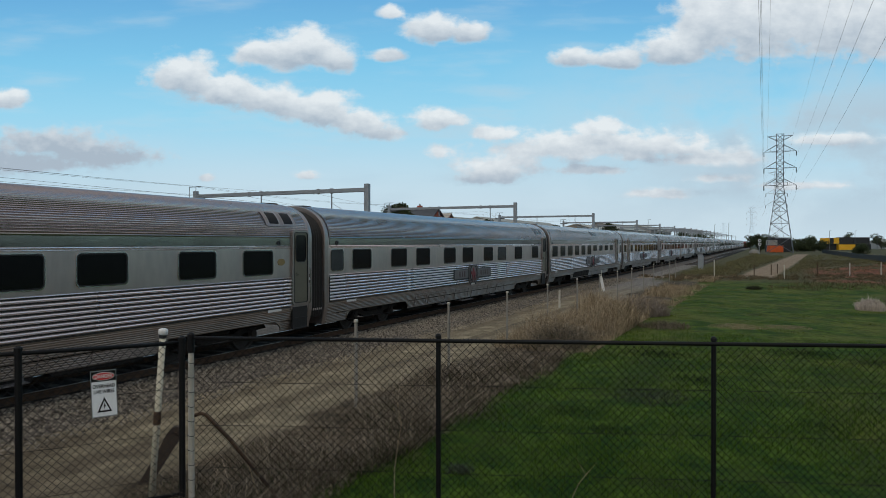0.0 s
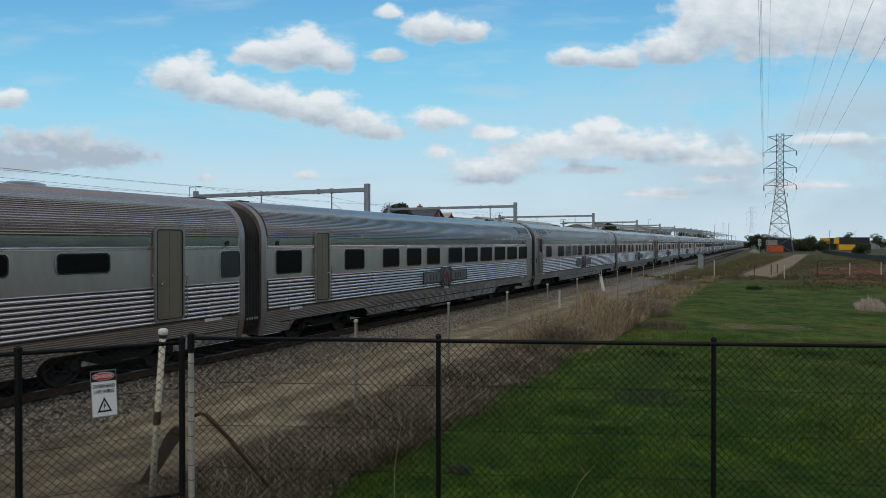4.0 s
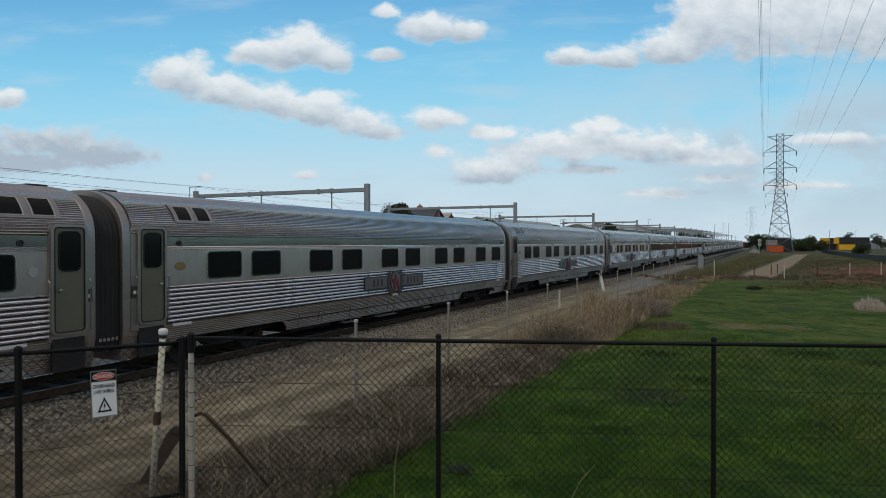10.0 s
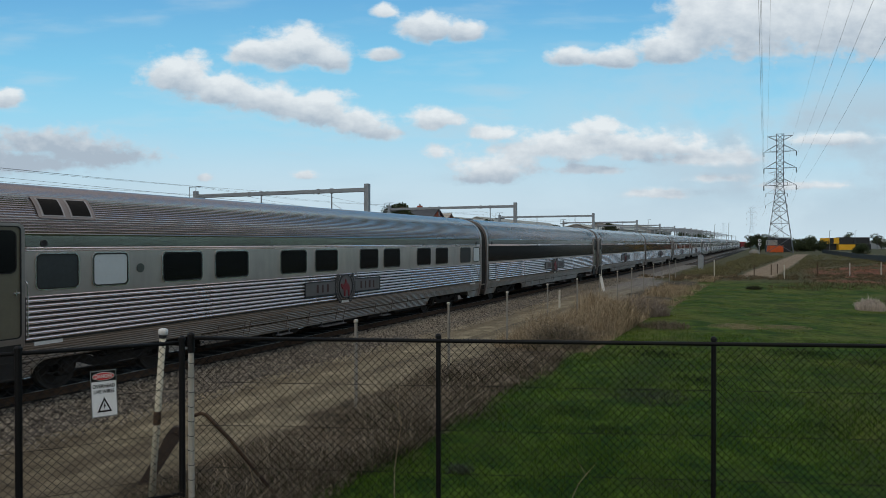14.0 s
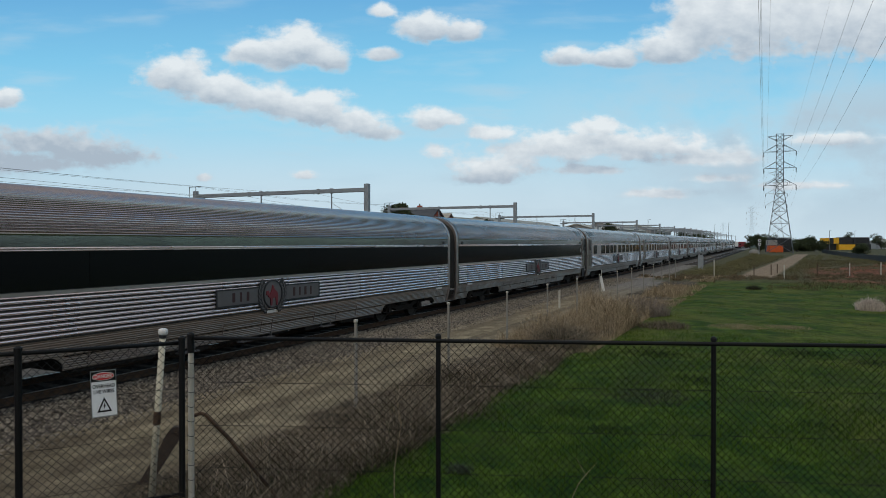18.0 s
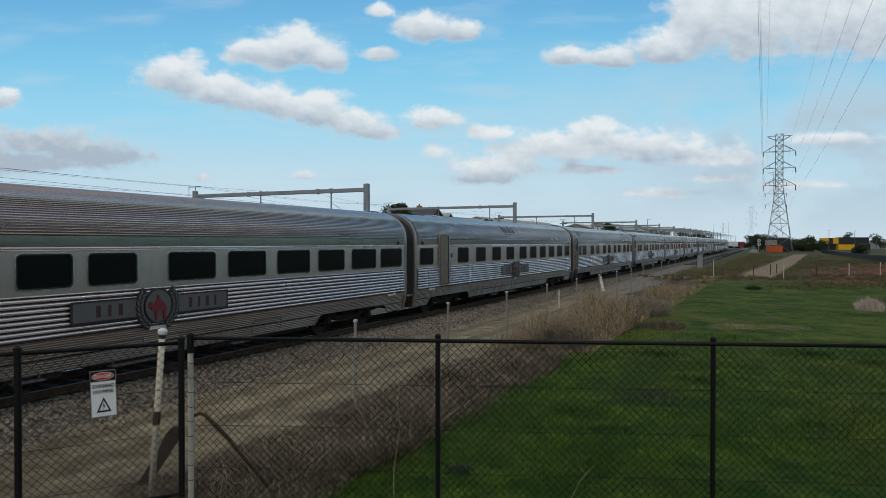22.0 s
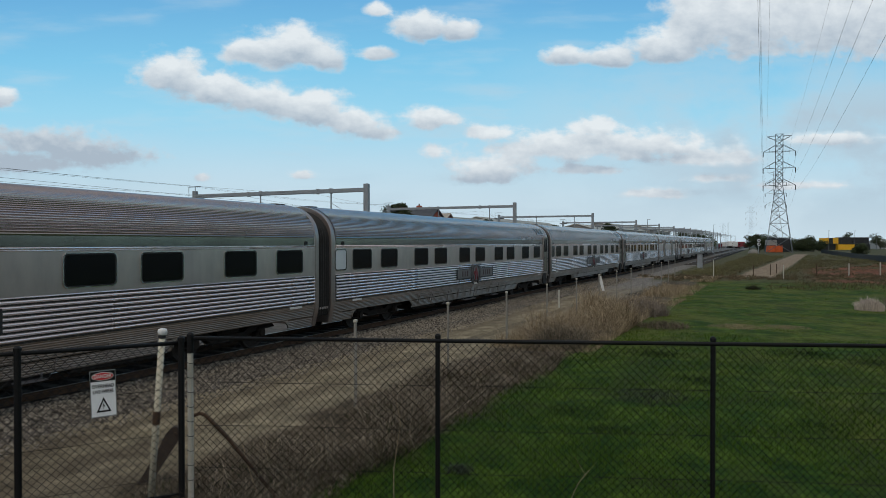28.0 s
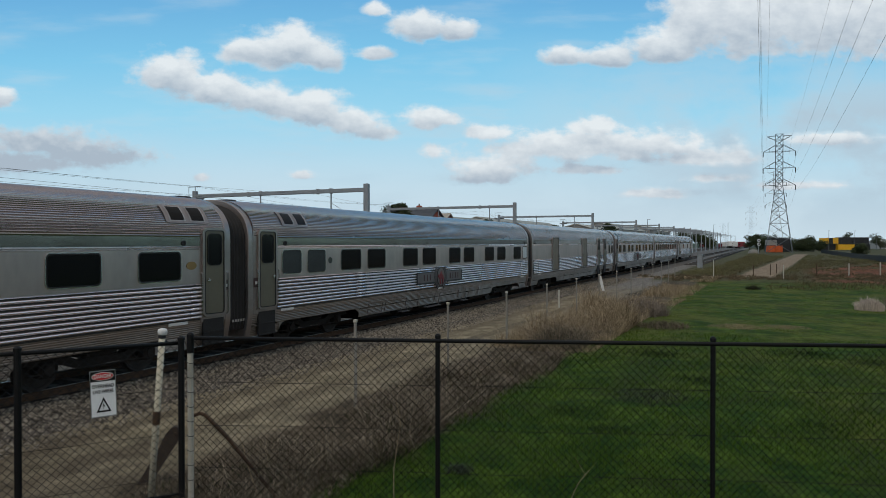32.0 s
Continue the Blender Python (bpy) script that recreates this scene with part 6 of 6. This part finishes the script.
def shed(x0, x1, y, depth, wall, ridge, mat, label, turn=0.0, at=None, name="warehouse"):
    """A long shed with a low gabled roof, its eaves to the front."""
    hs = thing(name, pose(x0, y, 0, 0, 0, turn) if at is None else at, label, "building", "buildings beyond the railway")
    w = x1 - x0
    part("wall", Shape().box(0, w, 0, depth, 0, wall).mesh("wall", mat[0]), hs)
    sh = Shape()
    e = 0.4
    top, under = [(-e, wall - 0.12), (depth / 2, ridge), (depth + e, wall - 0.12)], [(depth + e, wall - 0.26), (depth / 2, ridge - 0.16), (-e, wall - 0.26)]
    prof = top + under
    n = len(prof)
    sh.add([(x_, a, b) for x_ in (-e, w + e) for a, b in prof], [(i, (i + 1) % n, n + (i + 1) % n, n + i) for i in range(n)] + [tuple(range(n)), tuple(range(2 * n - 1, n - 1, -1))])
    part("roof", sh.mesh("roof", mat[1]), hs)
    for gx in (0.0, w - 0.3):
        part("gable", Shape().add([(gx + q, y_, z_) for q in (0.0, 0.3) for y_, z_ in ((0.05, wall - 0.1), (depth - 0.05, wall - 0.1), (depth / 2, ridge - 0.2))], [(0, 2, 1), (3, 4, 5), (0, 3, 5, 2), (1, 2, 5, 4)]).mesh("gable", mat[0]), hs)
    k = max(2, int(w / 7))
    for i in range(k):
        x_ = w * (i + 0.5) / k
        win = part("window", shared(("shedwin", mat[0].name), lambda: Shape().ring(rounded(1.6, 1.2, 0.02, 1), rounded(1.4, 1.0, 0.02, 1), -0.06, 0.02).mesh("window", GALV)), hs, "", pose(x_, -0.01, wall * 0.55))
        part("pane", shared("shedpane", lambda: Shape().slab(rounded(1.42, 1.02, 0.02, 1), -0.03, 0.0).mesh("pane", GLASS)), win)
    return hs


def house(s, p, w, d, wall, ridge, label, chimneys=1, roof=SLATE):
    """A brick house whose gable looks at the line."""
    h = shed(0, d, 0, w, wall, ridge, (BRICK, roof), label, at=track(s, p + d, 0, -90), name="brick_house")
    for i in range(chimneys):
        c = part("chimney", Shape().box(-0.35, 0.35, -0.35, 0.35, wall, ridge + 0.55, 0.03).mesh("chimney", BRICK), h, "", pose(1.2 + i * 3.2, w / 2 + 1.0, 0))
        part("chimney_pot", Shape().rod((0, 0, ridge + 0.55), (0, 0, ridge + 0.85), 0.14, 0.12, 8).mesh("chimney_pot", CONCRETE), c)


house(94.8, 48, 6.5, 8, 6.6, 8.8, "red brick house with a dark slate roof", 2)
house(102.2, 49, 5.5, 7, 6.4, 8.3, "red brick gabled house with a pale roof", 1, SHED)
for s0, s1, p, wall, ridge, label in ((128, 170, 60, 7.2, 9.6, "long cream-roofed shed behind the railway"), (170, 236, 62, 7.6, 10.4, "long cream-roofed shed behind the railway"), (238, 262, 52, 7.5, 10.0, "small brick-ended shed behind the railway"), (266, 318, 60, 8.4, 10.8, "large pale warehouse behind the railway"), (335, 430, 66, 10.2, 13.6, "long cream-roofed shed behind the railway"), (440, 540, 66, 11.5, 15.0, "long cream-roofed shed behind the railway")):
    shed(0, s1 - s0, 0, 18, wall, ridge, (SHED_WALL, SHED), label, at=track(s0, p))
shed(228, 262, 350, 15, 3.6, 5.2, (SHED_WALL, SHED), "low pale warehouse beyond the containers")
shed(212, 226, 300, 12, 4.2, 6.0, (SHED_WALL, SHED), "low white hut beyond the containers")


def far_truck(x, y, turn, body, label):
    tk = thing("truck", pose(x, y, 0, 0, 0, turn), label, "truck", "trucks at the far crossing")
    part("cargo_box", Shape().box(-2.6, 3.2, -1.2, 1.2, 1.0, 3.9, 0.08).mesh("cargo_box", body), tk)
    part("cab", Shape().slab([(3.35, 0.6), (5.1, 0.6), (5.1, 1.7), (4.7, 2.75), (3.35, 2.8)], -1.15, 1.15).mesh("cab", EMBLEM_RED), tk, "red cab")
    part("windscreen", Shape().box(3.7, 4.75, -1.17, 1.17, 1.75, 2.5).mesh("windscreen", GLASS), tk)
    for wx in (-1.6, -0.5, 4.2):
        for wy in (-1.05, 1.05):
            part("wheel", shared("truckwheel", lambda: Shape().slab(disc(0.5, 14), -0.14, 0.14).mesh("wheel", RUBBER)), tk, "", pose(wx, wy, 0.5))


for x, y, turn, body, label in ((171.5, 402, 8, WHITE, "white box truck waiting at the far crossing"), (178.5, 408, 4, EMBLEM_RED, "red box truck waiting at the far crossing"), (167.0, 425, 170, EMBLEM_RED, "red box truck beside the far line"), (180.5, 430, 175, WHITE, "white box truck beside the far line")):
    far_truck(x, y, turn, body, label)

cab = thing("relay_cabinet", track(86.6, 7.2), "silver trackside relay cabinet on a concrete slab", "cabinet")
part("box", Shape().box(-0.25, 0.25, -0.28, 0.28, 0.08, 1.75, 0.02).mesh("box", GALV), cab)
part("lid", Shape().box(-0.28, 0.28, -0.31, 0.31, 1.75, 1.81, 0.02).mesh("lid", GALV), cab)
part("door", Shape().box(-0.22, 0.22, -0.305, -0.28, 0.16, 1.70, 0.008).mesh("door", GALV), cab)
part("slab", Shape().box(-0.6, 0.5, -0.55, 0.55, -0.05, 0.10, 0.03).mesh("slab", CONCRETE), cab, "concrete slab")

sig = thing("railway_signal", track(182, 1.8), "white-headed railway signal post", "signal")
part("post", Shape().rod((0, 0, 0), (0, 0, 3.4), 0.11, 0.09, 10).mesh("post", GALV), sig)
for z in (2.9, 3.8):
    hd = part("head", Shape().slab(disc(0.30, 20), -0.1, 0.1).mesh("head", DARK_BOX), sig, "", pose(0, -0.1, z, 0, 0, -64))
    part("head_rim", Shape().ring(disc(0.35, 20), disc(0.22, 20), -0.16, 0.1).mesh("head_rim", WHITE), hd)
tank = thing("domed_tank", track(187, 3.0), "low white domed tank beside the track", "tank")
part("dome", Shape().loft([[(k * math.cos(t), k * 0.7 * math.sin(t), z) for t in (2 * math.pi * j / 20 for j in range(20))] for z, k in ((0, 1.7), (0.8, 1.7), (1.2, 1.45), (1.5, 0.9), (1.6, 0.2))]).mesh("dome", CONCRETE, True), tank)

# pickets across the spoil heaps
for x, y, h, mat, lab in ((26.0, 65, 1.5, OLD_WHITE, "pale"), (31.2, 68, 0.9, RUST, "rusty"), (33.4, 69, 0.95, RUST, "rusty"), (35.5, 72, 0.9, RUST, "rusty"), (30.2, 60, 1.15, OLD_WHITE, "pale"), (34.5, 62.5, 1.2, RUST, "rusty"), (39.0, 65, 1.2, OLD_WHITE, "pale"), (42.0, 65, 1.3, OLD_WHITE, "pale")):
    solid("picket", Shape().box(-0.035, 0.035, -0.035, 0.035, -0.3, h, 0.006).mesh("picket", mat), pose(x, y, 0.1), lab + " steel picket standing in the spoil", "picket", "pickets")


def screen_fence(x0, y0, x1, y1, h, n):
    turn = math.degrees(math.atan2(y1 - y0, x1 - x0))
    length = math.hypot(x1 - x0, y1 - y0)
    fe = thing("screen_fence", pose(x0, y0, 0, 0, 0, turn), "black shade-cloth screen fence beyond the field", "fence")
    for i in range(n):
        a, b = length * i / n, length * (i + 1) / n
        x, y = x0 + (x1 - x0) * (i + 0.5) / n, y0 + (y1 - y0) * (i + 0.5) / n
        lift = mound(x * math.sin(TH) + y * math.cos(TH), y * math.sin(TH) - x * math.cos(TH))
        part("panel", shared(("screen", length, h), lambda: Shape().box(0.03, length / n - 0.03, -0.015, 0.015, 0.1, h, 0.005).mesh("panel", BLACK)), fe, "", pose(a, 0, lift - 0.1))
        part("post", shared(("screenpost", h), lambda: Shape().rod((0, 0, 0), (0, 0, h + 0.1), 0.04, 0.04, 6).mesh("post", GALV)), fe, "", pose(a, 0.04, lift - 0.1))


screen_fence(124, 222, 66, 100, 1.15, 24)

# a red and white train that waits far down the line
for i, (s, mat) in enumerate(((430, WHITE), (452, EMBLEM_RED), (474, WHITE))):
    rc = thing("far_railcar", track(s, 19.6, RAIL), "far red and white railcar waiting on the line", "railcar", "far railcars")
    part("body", Shape().box(0, 21, -1.45, 1.45, 1.0, 3.9, 0.25).mesh("body", mat), rc)
    part("window_strip", Shape().box(1, 20, -1.49, -1.45, 2.2, 2.9, 0.01).mesh("window_strip", GLASS), rc)
    part("red_stripe", Shape().box(0.3, 20.7, -1.48, -1.45, 1.1, 1.5, 0.005).mesh("red_stripe", EMBLEM_RED), rc)
    part("underframe", Shape().box(0.5, 20.5, -1.2, 1.2, 0.3, 1.0, 0.05).mesh("underframe", UNDER), rc)

# slim poles on the skyline
for x, y, h in ((171.0, 300, 8.8), (182.2, 300, 8.6), (192.0, 300, 7.6), (62.0, 205, 10.3), (132.0, 330, 12.0), (139.0, 330, 13.0)):
    lp = thing("light_pole", pose(x, y, 0), "slim grey pole on the skyline", "pole", "skyline poles")
    part("shaft", shared(("lpole", h), lambda: Shape().rod((0, 0, 0), (0, 0, h), 0.14, 0.07, 8).mesh("shaft", TOWER_STEEL)), lp)
    part("arm", shared("lparm", lambda: Shape().rod((0, 0, 0), (0.8, 0, 0.1), 0.05, 0.05, 6).mesh("arm", TOWER_STEEL)), lp, "", pose(0, 0, h - 0.1))


# ---- what moves ----
def motions():
    # the train's way, in carriage lengths
    way = [(0, -0.956), (2.6, 0.422), (6.3, 2.384), (8.2, 3.389), (10.1, 4.401), (11.9, 5.362), (13.8, 6.377), (17.5, 8.363), (19.4, 9.391), (21.2, 10.364), (23.1, 11.386), (28.7, 14.406), (32, 16.186)]
    for k, car in enumerate(TRAIN):
        walk(car, [(t, track(PITCH * (k - 1 - u) - 6.065, 14.18, RAIL)) for t, u in way])
    # the wheels roll under the carriages; those in the same seat of a bogie turn alike and share their keys
    times, far = [q[0] for q in way], [q[1] for q in way]
    turned = {}
    for wheel, wx, side in WHEELS:
        if (wx, side) not in turned:
            rows = []
            for i in range(801):
                t = 32 * i / 800
                roll = math.degrees((float(np.interp(t, times, far)) - far[0]) * PITCH / 0.455) * side
                rows.append((t, pose(wx, side * 0.76, 0.455, 0, roll, 0 if side < 0 else 180)))
            walk(wheel, rows)
            turned[(wx, side)] = wheel.animation_data
        else:
            keys = turned[(wx, side)]
            wheel.rotation_mode = "QUATERNION"
            own = wheel.animation_data_create()
            own.action, own.action_slot = keys.action, keys.action_slot
    # the clouds drift slowly
    walk(clouds, [(0, pose(0, 0, 0)), (32, pose(-20, -13, 0))])


motions()
